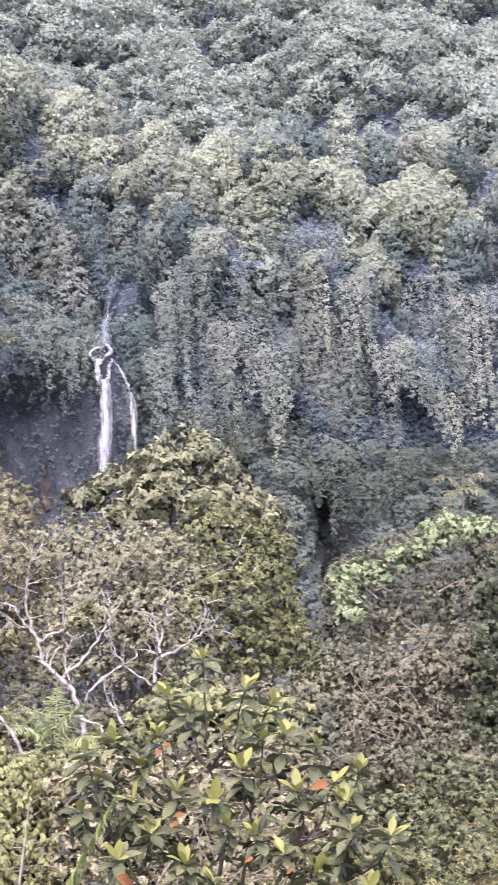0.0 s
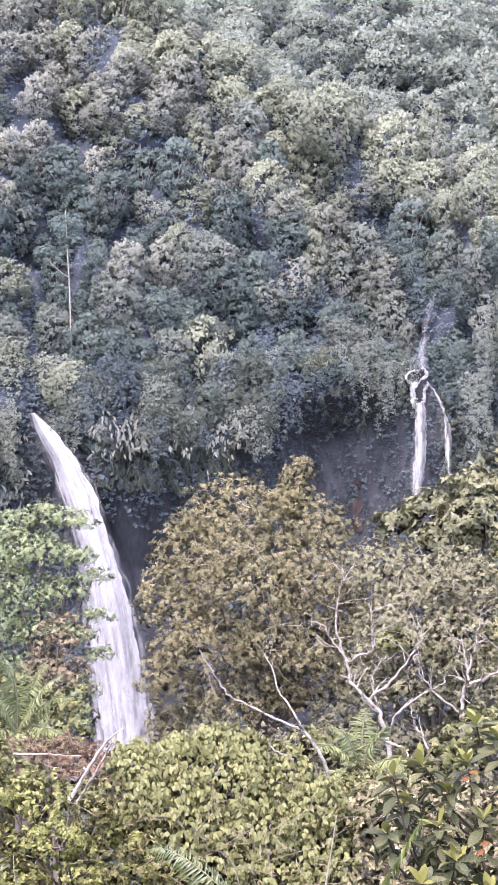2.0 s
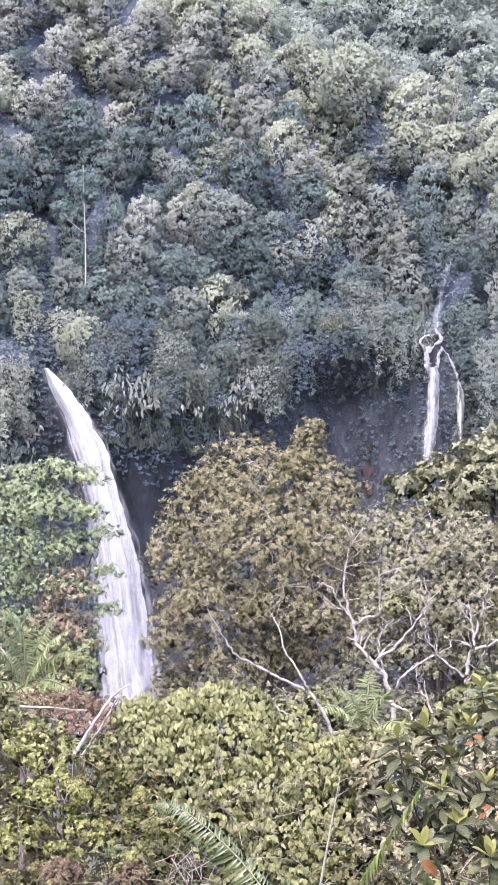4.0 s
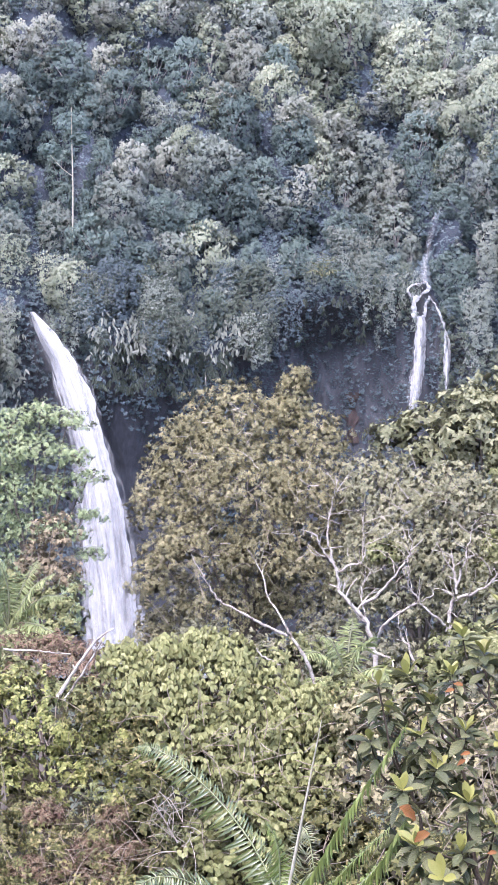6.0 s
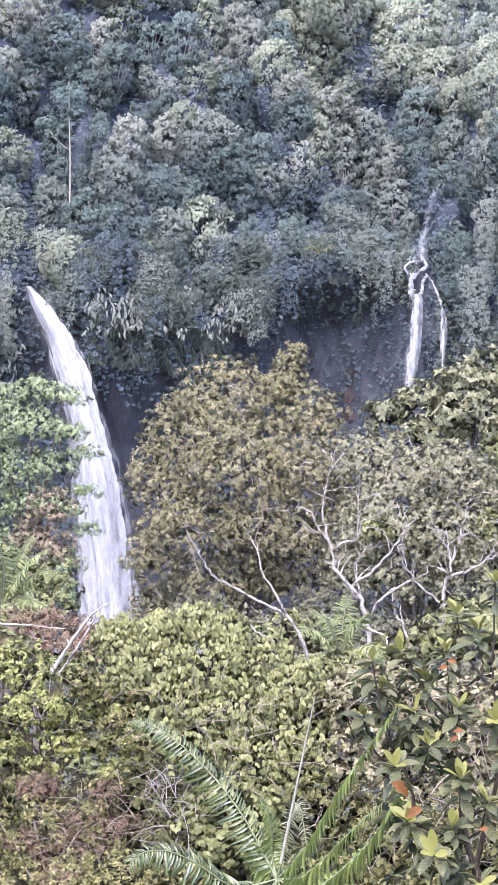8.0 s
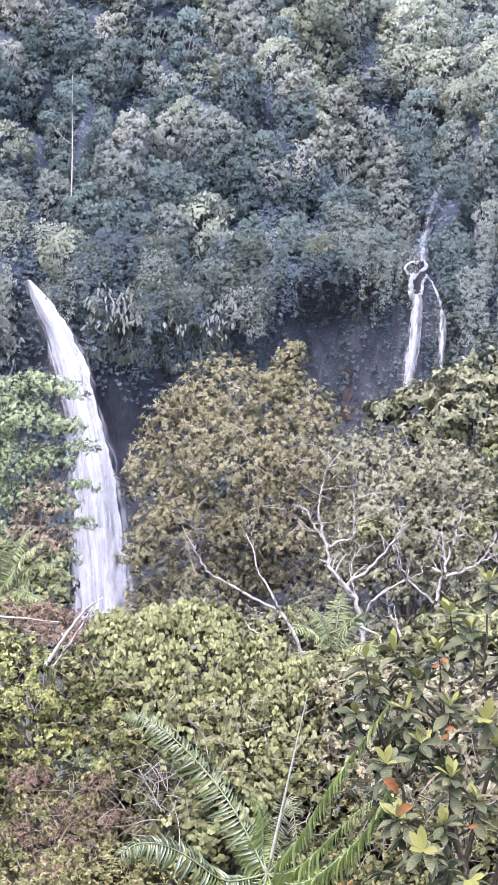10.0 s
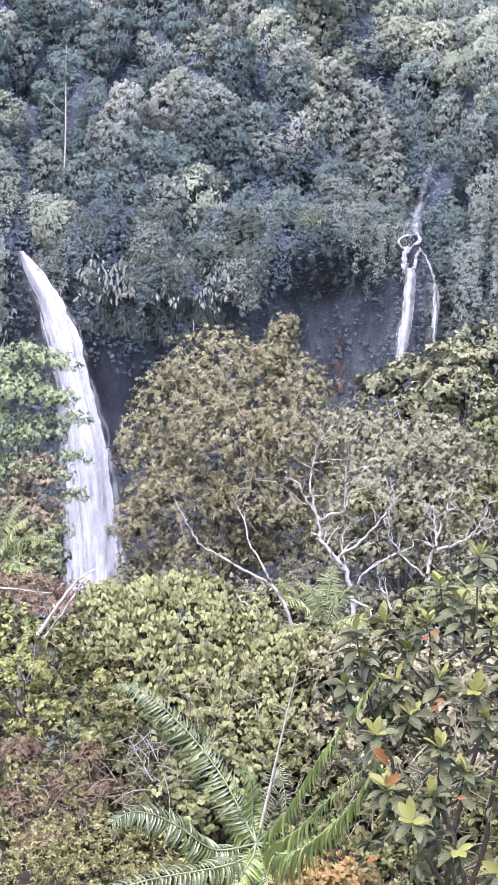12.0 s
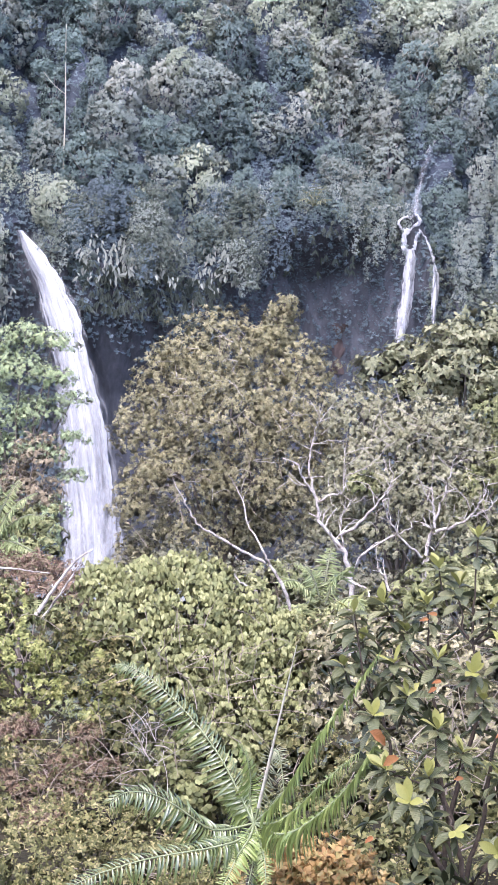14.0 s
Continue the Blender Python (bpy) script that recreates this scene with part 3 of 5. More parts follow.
for w, gap, many in ((1.2, 4.2, 40), (1.0, 3.0, 60), (.8, 2.2, 70), (.6, 1.5, 80)):
    got = tries = 0
    while got < many and tries < 6000:
        tries += 1
        x, k = rng.uniform(-36, 77), rng.uniform(0.03, 1.0)
        p = hill(np.array(x), np.array(k))
        if p[2] > 80 or 22.5 < p[0] < 26.5 and p[2] < 30 or abs(p[0] + 20.3) < 2.0 and 19 < p[2] < 34 or p[0] < -22 and p[0] > -29 and p[2] < 19 or hollow(p[0], p[2] + 2 * w) > .3 or p[0] > 29 and p[2] < 20 and w > .7:
            continue
        if all((p[0] - q[0]) ** 2 + 0.75 * (p[2] - q[2]) ** 2 > (gap * .5 + r * 1.25) ** 2 for q, r in spots):
            spots.append((p, w))
            got += 1
for p, w in spots[known:]:
    # sun on the crest and shade low on the left put into leaf colour
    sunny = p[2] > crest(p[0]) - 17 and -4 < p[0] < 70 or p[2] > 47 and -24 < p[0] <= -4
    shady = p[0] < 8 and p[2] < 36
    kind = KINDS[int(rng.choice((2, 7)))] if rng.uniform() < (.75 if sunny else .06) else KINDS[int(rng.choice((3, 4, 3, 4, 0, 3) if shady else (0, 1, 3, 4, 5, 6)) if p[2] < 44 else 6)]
    w = w * rng.uniform(0.85, 1.15)
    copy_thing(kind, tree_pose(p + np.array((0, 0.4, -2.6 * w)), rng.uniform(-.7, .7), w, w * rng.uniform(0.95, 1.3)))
# smaller trees and shrubs on the steep flank of the ravine
for i in range(46):
    x, k = rng.uniform(28.5, 78), rng.uniform(.25, 1.0)
    w = rng.uniform(.4, .8)
    copy_thing(KINDS[int(rng.choice((4, 6, 5, 5)))], tree_pose(rock(np.array(x), np.array(k)) + np.array((0, 0, -3.2 * w)), rng.uniform(-.7, .7), w, w))
for i in range(34):
    x, k = rng.uniform(-38, 21), rng.uniform(.88, 1.0)
    w = rng.uniform(.35, .6)
    if -30 < x < -18 or -4 < x < 20 and k < .97:
        continue
    copy_thing(KINDS[int(rng.choice((0, 3, 5)))], tree_pose(rock(np.array(x), np.array(k)) + np.array((0, 0, -2.6 * w)), rng.uniform(-.7, .7), w, w))
for i, k in enumerate(KINDS):
    q = hill(np.array(-50.0 - 3 * i), np.array(0.5))
    k.matrix_basis = tree_pose(q, 0, 1, 1)

# woods on the far hillside, their leaf colour greyed and lightened for haze
chunks, softs = [], []
kinds = [tufted(3.2, 3.3, 62, .6, 19, .6, .75)[:3] for _ in range(5)]
y = 232.0
while y < 345:
    x = -60.0 + rng.uniform(0, 4)
    while x < 150:
        if (crest(x * 210 / y) - 4) / 212 < (far_hill(x, y) + 6) / y < 0.37 and -0.20 < x / y < 0.45:
            v, f, soft = kinds[int(rng.integers(0, 5))]
            a, s = rng.uniform(-.7, .7), rng.uniform(0.75, 1.6)
            turn = np.array(((math.cos(a), -math.sin(a), 0), (math.sin(a), math.cos(a), 0), (0, 0, 1)))
            chunks.append(((v * s) @ turn.T + np.array((x, y + rng.uniform(-2, 2), far_hill(x, y) + 3.4 * s)), f))
            softs.append(soft @ turn.T)
        x += rng.uniform(4, 8)
    y += rng.uniform(5.5, 7.5)
woods = new("far_woods", mesh_np("far_woods", *join(chunks), M_FAR_HAZY, True, np.concatenate(softs)))
tagged(woods, "dense tree crowns covering the far hillside, greyed for haze", "woods", kind="stuff")


# undergrowth between the trees, its colour blued for haze in the gaps
def cover(name, pts, nor, k, leaf, width, mat, label, category, droop=0.3, lift=(-.25, .55), fine=None):
    b, w, up = whorl_dirs(pts, nor, k, droop, lift)
    v, f = leaves(b, w, up, leaf * rng.uniform(0.6, 1.3, len(b)), width, fine)
    soft = None
    if fine is None:
        f = facing(v, f)
        soft = np.repeat(unit(np.repeat(nor, k, 0) + up * .3 + w * .3), 3, 0)
    return tagged(new(name, mesh_np(name, v, f, mat, fine is None, soft)), label, category, kind="stuff")


n = 9000
x, y = rng.uniform(-60, 150, n), rng.uniform(235, 350, n)
cover("far_undergrowth", np.stack([x, y, far_hill(x, y) + rng.uniform(0, 1.5, n)], -1), unit(np.array((0, -.5, .7)) + rng.normal(0, .35, (n, 3))), 5, 1.1, .8, M_UNDER_HAZY, "dark undergrowth between the far trees, blued for haze", "undergrowth")
n = 30000
x, k = rng.uniform(-46, 90, n), rng.uniform(0, 1.05, n)
k = np.where(rng.uniform(0, 1, n) < .25, k * .2, k)
pts = hill(x, k)
lump = np.sin(x * 1.1 + 2 * np.sin(pts[:, 2] * .35)) * np.sin(pts[:, 2] * 1.0 + 1.5 * np.sin(x * .4))
pts = pts + np.stack([np.zeros(n), -.3 - 1.0 * np.clip(lump + .2, 0, 1) - rng.uniform(0, .4, n), rng.uniform(-.3, .6, n)], -1)
cover("undergrowth", pts, unit(np.array((0, -.7, .6)) + rng.normal(0, .3, (n, 3))), 4, .34, .8, M_UNDER_HAZY, "dense dark undergrowth covering the steep slope, blued for haze", "undergrowth")

# plants on the cliff: thick at the lip and on the flanks, thin on the wet hollow
n = 26000
x, k = rng.uniform(-46, 90, n), rng.uniform(0.05, 1, n)
pts = rock(x, k)
z = pts[:, 2]
bare = np.clip(1.4 - ((x - 11) / 9.5) ** 2, 0, 1) * np.clip((17.5 - z) / 4, 0, 1)
hole = (np.abs(x + 10) < 8 + 1.2 * np.sin(z * .8 + np.sign(x + 10)) + rng.normal(0, .7, n)) & (z < 4.5 - 6 * np.clip((x + 17) / 13, 0, 1) + .8 * np.sin(x * 1.7) - 4 * rng.uniform(0, 1, n) ** 3)
fallway = (x > -29) & (x < -14) & (np.abs(x + 24.0 - (14 - z) * 0.30) < 1.0) & (z > -3)
stream = (np.abs(x - 22.8) < .7) & (z > -4)
keep = (rng.uniform(0, 1, n) > bare * 0.7) & ~stream & ~hole & ~fallway
pts = pts[keep] + np.stack([np.zeros(keep.sum()), -rng.uniform(.1, 1.0, keep.sum()), np.zeros(keep.sum())], -1)
cover("cliff_plants", pts, unit(np.array((0, -.8, .5)) + rng.normal(0, .35, pts.shape)), 6, .32, .75, M_UNDER_HAZY, "small leafy plants clinging to the cliff face", "plants", .5)

n = 9000
x, z = rng.uniform(0, 22, n), rng.uniform(-6, 18, n)
k = (z + 31) / (lip(x) + 31)
keep = np.sin(x * 3.1 + 1.5 * np.sin(z * .3)) + np.sin(x * 1.3 + 2) + rng.normal(0, .9, n) > .1
pts = rock(x[keep], np.clip(k[keep], 0, 1)) + np.array((0, -.12, 0))
cover("cliff_moss", pts, unit(np.array((0, -1, .3)) + rng.normal(0, .3, pts.shape)), 4, .2, .45, M_UNDER_HAZY, "dark moss and small ferns in streaks on the wet rock", "moss", 1.2)

# bushier growth on the flank of the ravine
n = 18000
x, k = rng.uniform(25, 86, n), rng.uniform(.1, 1, n)
pts = rock(x, k)
lump = np.sin(x * .9 + 2 * np.sin(pts[:, 2] * .4)) * np.sin(pts[:, 2] * .8 + 1.5 * np.sin(x * .5))
pts = pts + np.stack([np.zeros(n), -.6 - 2.2 * np.clip(lump + .3, 0, 1), rng.uniform(0, .8, n)], -1)
cover("flank_shrubs", pts, unit(np.array((0, -.6, .7)) + rng.normal(0, .3, (n, 3))), 5, .38, .8, M_FLANK, "grey-green shrubs covering the flank of the ravine", "shrubs", .35)

n = 1600
x, k = rng.uniform(-46, -26.5, n), rng.uniform(.45, 1, n)
cover("ledge_plants", rock(x, k) + np.stack([0 * x, -rng.uniform(.3, 1.4, n), 0 * x], -1), unit(np.array((0, -.7, .6)) + rng.normal(0, .3, (n, 3))), 6, .7, .4, M_FOREST, "leafy plants hanging over the ledge beside the waterfall", "plants", .9)

# long ferns hanging under the lip
n = 420
x = np.concatenate([rng.uniform(-17, 0, n // 2), rng.uniform(-36, -28, n // 4), rng.uniform(-17, 22, n - n // 2 - n // 4)])
z1 = lip(x)
k = (z1 + rng.uniform(-5.5, 1.0, n) + 31) / (z1 + 31)
pts = rock(x, np.clip(k, 0, 1)) + np.array((0, -.9, 0))
cover("hanging_ferns", pts, unit(np.array((0, -1, .45)) + rng.normal(0, .25, (n, 3))), 6, .95, .18, M_FLANK, "long drooping fern leaves hanging below the cliff edge", "ferns", 2.0, (-.2, .4), True)


# creepers hanging in curtains from the trees
def vine_curtain(at, drop, wide, mat, leaf=.3):
    """Columns of leafy tufts hanging side by side, thinner towards their ends."""
    ob = thing("vine_curtain", at, "curtain of creepers hanging down the steep slope", "creeper", "hanging creepers")
    cs, size = [], []
    for q in np.arange(-wide, wide + .01, .75):
        x, long = q + rng.normal(0, .15), drop * rng.uniform(.5, 1) * (1 - .35 * (q / wide) ** 2)
        z = rng.uniform(0, .6)
        while z < long:
            cs.append((x + rng.normal(0, .16), -2.0 * (1 - .6 * (q / wide) ** 2) + rng.normal(0, .25) - .12 * z, -z))
            size.append(rng.uniform(.4, .75) * (1.15 - .55 * z / long))
            z += rng.uniform(.45, .85)
    cs, size, per = np.array(cs), np.array(size), 24
    m = np.array((0, -.6, .7)) + np.zeros((len(cs) * per, 3))
    m[:, 0] = np.repeat(cs[:, 0] / max(wide, .5) * .5, per)
    e = unit(rng.normal(size=m.shape) + .9 * m)
    base = np.repeat(cs, per, 0) + e * (np.repeat(size, per) * rng.uniform(.5, 1, len(m)))[:, None]
    way = unit(e * .4 + unit(rng.normal(size=m.shape)) * .6 + np.array((0, 0, -.7)))
    v, f = leaves(base, way, unit(e + rng.normal(0, .2, e.shape)), leaf * rng.uniform(.7, 1.25, len(m)), .7, None)
    soft = unit(.4 * e + .8 * unit(m) + rng.normal(0, .05, e.shape))
    part("foliage", mesh_np("foliage", v, facing(v, f), mat, True, np.repeat(soft, 3, 0)), ob)["kind"] = "stuff"
    return ob


def hung(u, v0, v1, half, mat, leaf=.3):
    d = 188
    for _ in range(3):
        p = site(u, v0, d)
        top = lip(p[0])
        k = (p[2] - top) / (crest(p[0]) - top)
        q = hill(np.array(p[0]), np.array(min(k, 1))) if k > 0 else rock(np.array(p[0]), np.array((p[2] + 31) / (top + 31)))
        d = q[1] - 1.5
    vine_curtain(q + np.array((0, -1.6, 0)), (v1 - v0) * d / 2737, half * d / 2737, mat, leaf)


for u, v0, v1, half, mat in [(935, 480, 720, 26, M_FOREST), (1030, 560, 760, 30, M_FOREST_BROWN), (1130, 430, 640, 26, M_FOREST), (1165, 590, 880, 40, M_FOREST_BROWN), (1215, 640, 920, 34, M_FOREST), (1075, 640, 790, 34, M_FOREST), (1400, 520, 850, 40, M_FOREST), (1455, 560, 830, 38, M_FOREST_BROWN),
                             (1300, 640, 760, 40, M_FOREST_BROWN), (1345, 650, 800, 30, M_FOREST), (890, 560, 720, 24, M_FOREST), (985, 600, 740, 24, M_FOREST_BROWN), (960, 430, 560, 30, M_FOREST_LIGHT), (1065, 420, 560, 30, M_FOREST), (1190, 430, 600, 26, M_FOREST), (1235, 520, 680, 24, M_FOREST_BROWN), (1370, 400, 560, 30, M_FOREST_LIGHT), (1480, 430, 600, 30, M_FOREST),
                             (1100, 780, 960, 40, M_FLANK), (1170, 860, 1000, 46, M_FLANK), (1250, 880, 990, 40, M_FLANK), (1010, 760, 900, 34, M_FLANK), (1330, 840, 960, 50, M_FLANK), (1420, 850, 960, 50, M_FLANK),
                             (690, 560, 760, 24, M_FOREST), (660, 560, 660, 20, M_FOREST_BROWN), (715, 620, 740, 18, M_FOREST), (840, 580, 720, 24, M_FOREST_HAZY), (870, 640, 800, 26, M_FOREST), (590, 400, 520, 22, M_FOREST), (500, 420, 520, 20, M_FOREST_HAZY), (390, 380, 470, 20, M_FOREST), (205, 330, 450, 22, M_FOREST_HAZY), (330, 480, 570, 20, M_FOREST), (118, 600, 700, 34, M_FOREST_LIGHT), (40, 570, 700, 36, M_FOREST_LIGHT), (20, 680, 850, 30, M_FOREST_BROWN), (42, 700, 830, 14, M_FOREST_LIGHT), (0, 740, 880, 26, M_FOREST_LIGHT)]:
    hung(u, v0, v1, half, mat)
for i in range(40):
    u, v0 = 870 + 16 * i + rng.uniform(-8, 8), rng.uniform(430, 760)
    hung(u, v0, v0 + rng.uniform(100, 240), rng.uniform(9, 18), (M_FOREST, M_FOREST_BROWN, M_FOREST, M_FOREST_LIGHT, M_FOREST)[i % 5], .27)
for u in range(470, 752, 14):
    v0 = rng.uniform(575, 625)
    hung(u + rng.uniform(-5, 5), v0, v0 + rng.uniform(45, 80) + (60 if u > 660 else 0), rng.uniform(10, 20), (M_FOREST, M_FLANK, M_FOREST_HAZY)[u % 3], .28)
for i in range(26):
    u, v0 = rng.uniform(120, 520), rng.uniform(600, 720)
    hung(u, v0, v0 + rng.uniform(70, 140), rng.uniform(18, 36), (M_FLANK, M_UNDER_HAZY, M_FLANK, M_FOREST)[i % 4], .3)

bs, ws, us = [], [], []
for i in range(110):
    u, v = (rng.uniform(190, 470), 735 + 22 * math.sin(i * 2.4) + rng.uniform(-22, 22)) if i < 72 else (rng.uniform(-10, 70), rng.uniform(735, 880))
    p = site(u, v, 188)
    q = rock(p[:1], (p[2:] + 31) / (lip(p[:1]) + 31))[0] if p[2] < lip(p[0]) else hill(p[:1], (p[2:] - lip(p[:1])) / (crest(p[:1]) - lip(p[:1])))[0]
    m = int(rng.integers(4, 9))
    bs.append(q + np.array((0, -2.2, 0)) + rng.normal(0, .5, (m, 3)))
    ws.append(unit(np.array((0, -.35, -.9)) + rng.normal(0, .4, (m, 3))))
    us.append(unit(np.array((0, -1, .45)) + rng.normal(0, .3, (m, 3))))
v, f = leaves(np.concatenate(bs), np.concatenate(ws), np.concatenate(us), rng.uniform(.5, 1.15, sum(map(len, bs))), .3)
tagged(new("hanging_ferns", mesh_np("hanging_ferns", v, facing(v, f), M_FOREST_BROWN, True)), "broad fern fronds drooping over the cliff edge", "ferns", kind="stuff")


# ---------- the waterfalls ----------
def falling(name, table, d0, d1, n, wid, seg, mat, q_pull=1.0):
    """Ribbons of water that follow a fall's edges; table rows: height, near edge, far edge."""
    tv, tl, tr = np.array(table, float).T
    chunks = []
    for i in range(n):
        a = rng.uniform(-0.1, 0.85)
        b = min(1, a + rng.uniform(0.25, 0.8))
        a = max(a, 0)
        s = np.linspace(a, b, seg)
        v = tv[0] + (tv[-1] - tv[0]) * s
        q = np.clip(rng.normal(0.5, 0.34) + 0.08 * np.sin(s * 9 + rng.uniform(0, 6)), -.06, 1.06)
        l, r = np.interp(v, tv, tl), np.interp(v, tv, tr)
        u = l + (r - l) * q
        d = d0 + (d1 - d0) * s - 0.8 * np.sin(q * np.pi) + rng.uniform(-.4, .3)
        half = wid * rng.uniform(.5, 1.3) * np.sin(np.linspace(0.15, np.pi - .1, seg)) * (0.5 + s)
        mid = np.array([site(*e) for e in zip(u, v, d)])
        o = np.stack([half, np.zeros(seg), np.zeros(seg)], -1)
        h = np.stack([0 * half, -half * .6, 0 * half], -1)
        P = np.stack([mid - o, mid + h, mid + o], 1).reshape(-1, 3)
        i0 = np.arange(seg - 1)[:, None] * 3
        F = np.concatenate([i0 + np.array([[0, 1, 4, 3]]), i0 + np.array([[1, 2, 5, 4]])])
        chunks.append((P, F))
    return mesh_np(name, *join(chunks), mat, True)


def sheet(name, table, d0, d1, mat, rows=90, cols=24, rough=.25):
    tv, tl, tr = np.array(table, float).T
    s, q = np.meshgrid(np.linspace(0, 1, rows), np.linspace(0, 1, cols), indexing="ij")
    v = tv[0] + (tv[-1] - tv[0]) * s
    l, r = np.interp(v, tv, tl), np.interp(v, tv, tr)
    rag = np.cumsum(rng.normal(0, 1.0, (rows, 2)), axis=0)
    rag *= min(1, (tr - tl).mean() / 50)
    rag -= np.stack([np.convolve(np.pad(rag[:, i], 6, mode="edge"), np.ones(13) / 13, "valid") for i in (0, 1)], -1)
    u = l + (r - l) * q + rng.normal(0, .5, s.shape) + (1 - q) ** 4 * rag[:, :1] * 1.3 + q ** 4 * rag[:, 1:] * 1.3
    d = d0 + (d1 - d0) * s - 1.0 * np.sin(q * np.pi) + rough * rng.normal(0, 1, cols)[None] * (0.3 + s) + .03 * rng.normal(0, 1, s.shape)
    P = np.array([site(*e) for e in zip(u.ravel(), v.ravel(), d.ravel())]).reshape(rows, cols, 3)
    return grid_mesh(name, P, mat)


BIG = [(699, 77, 84), (731, 86, 118), (782, 114, 156), (835, 131, 187), (887, 149, 202), (940, 163, 216), (993, 168, 234), (1046, 174, 248), (1099, 178, 258), (1153, 183, 266), (1206, 190, 274), (1271, 196, 285), (1368, 201, 298)]
fall = thing("waterfall", site(85, 700, 188), "tall white waterfall arching out from the cliff edge", "waterfall")
BASE = Vector(fall.location)


def sunk(me, at):
    me.transform(Matrix.Translation(-Vector(at)))
    return me


part("water_sheet", sunk(sheet("water_sheet", BIG, 185.2, 182, M_WATER, rough=.12), BASE), fall)
part("foam", sunk(falling("foam", BIG, 184.9, 181.6, 60, .3, 26, M_STRAND), BASE), fall, "bright foaming strands of water")["kind"] = "stuff"
part("spray", sunk(sheet("spray", [(v, l - 4 - (v - 690) * .022, r + 3 + (v - 690) * .02) for v, l, r in BIG], 185.6, 182.4, M_FAINT, rough=.5), BASE), fall, "thin spray drifting beside the water")
SIDE = [(715, 809, 814), (732, 809, 820), (757, 808, 823), (781, 810, 821), (820, 814, 819)]
UPPER = [(497, 792, 804), (525, 779, 793), (560, 773, 785), (598, 767, 778), (633, 756, 784)]
DOWN = [(690, 757, 774), (703, 758, 777), (730, 758, 778), (758, 757, 777), (790, 754, 776), (825, 752, 771), (846, 751, 766), (870, 750, 766)]
small = thing("waterfall", site(765, 640, 191), "narrow white waterfall splitting into two over dark rock", "waterfall")
SBASE = Vector(small.location)
part("water_sheet", sunk(sheet("water_sheet", DOWN, 189.8, 189.0, M_SPRAY, 60, 8, .05), SBASE), small)
part("foam", sunk(falling("foam", DOWN, 189.8, 188.8, 17, .2, 14, M_STRAND), SBASE), small)["kind"] = "stuff"
# the water parts round a boss of rock and joins again below it
for points, half, mat in (([(767, 631), (755, 633), (744, 640), (743, 647), (748, 653), (755, 658)], 0.3, M_SPRAY),
                          ([(771, 628), (780, 637), (778, 645), (768, 651), (758, 664)], 0.4, M_SPRAY),
                          ([(761, 654), (753, 665), (752, 680), (757, 691), (765, 702)], 0.6, M_SPRAY),
                          ([(783, 655), (777, 667), (772, 685), (770, 702)], 0.4, M_SPRAY),
                          ([(780, 653), (788, 663), (798, 680), (808, 701), (813, 722)], 0.26, M_SPRAY),
                          ([(818, 678), (818, 701), (817, 729)], 0.26, M_VEIL),
                          ([(796, 758), (804, 764), (812, 768)], 0.2, M_VEIL)):
    mid = smooth_path([site(u, v, 189.6) for u, v in points], 26, .05)
    flow = unit(np.gradient(mid, axis=0))
    across = np.stack([-flow[:, 2], 0 * flow[:, 0], flow[:, 0]], -1)
    wide = half * (.45 + .2 * np.sin(np.linspace(0, 7, 26)[:, None] + rng.uniform(0, 6, 2)) + rng.normal(0, .07, (26, 2)))
    P = np.stack([mid - across * wide[:, :1], mid + np.array((0, -.12, 0)), mid + across * wide[:, 1:]], 1)
    part("water_strand", sunk(grid_mesh("water_strand", P, mat), SBASE), small)
part("side_stream", sunk(sheet("side_stream", SIDE, 188.4, 187.2, M_SPRAY, 50, 6, .05), SBASE), small, "thin side stream")["kind"] = "stuff"
part("upper_stream", sunk(sheet("upper_stream", UPPER, 191.6, 190.2, M_FAINT, 40, 6), SBASE), small, "faint upper stream")
px, py = np.meshgrid(np.linspace(-34, 0, 30), np.linspace(176, 200, 30), indexing="ij")
pool = new("pool", grid_mesh("pool", np.stack([px, py, -28.4 + .05 * np.sin(px * 2) * np.sin(py * 1.7)], -1), M_POOL))
tagged(pool, "churned pool at the foot of the waterfall", "pool", kind="structure")


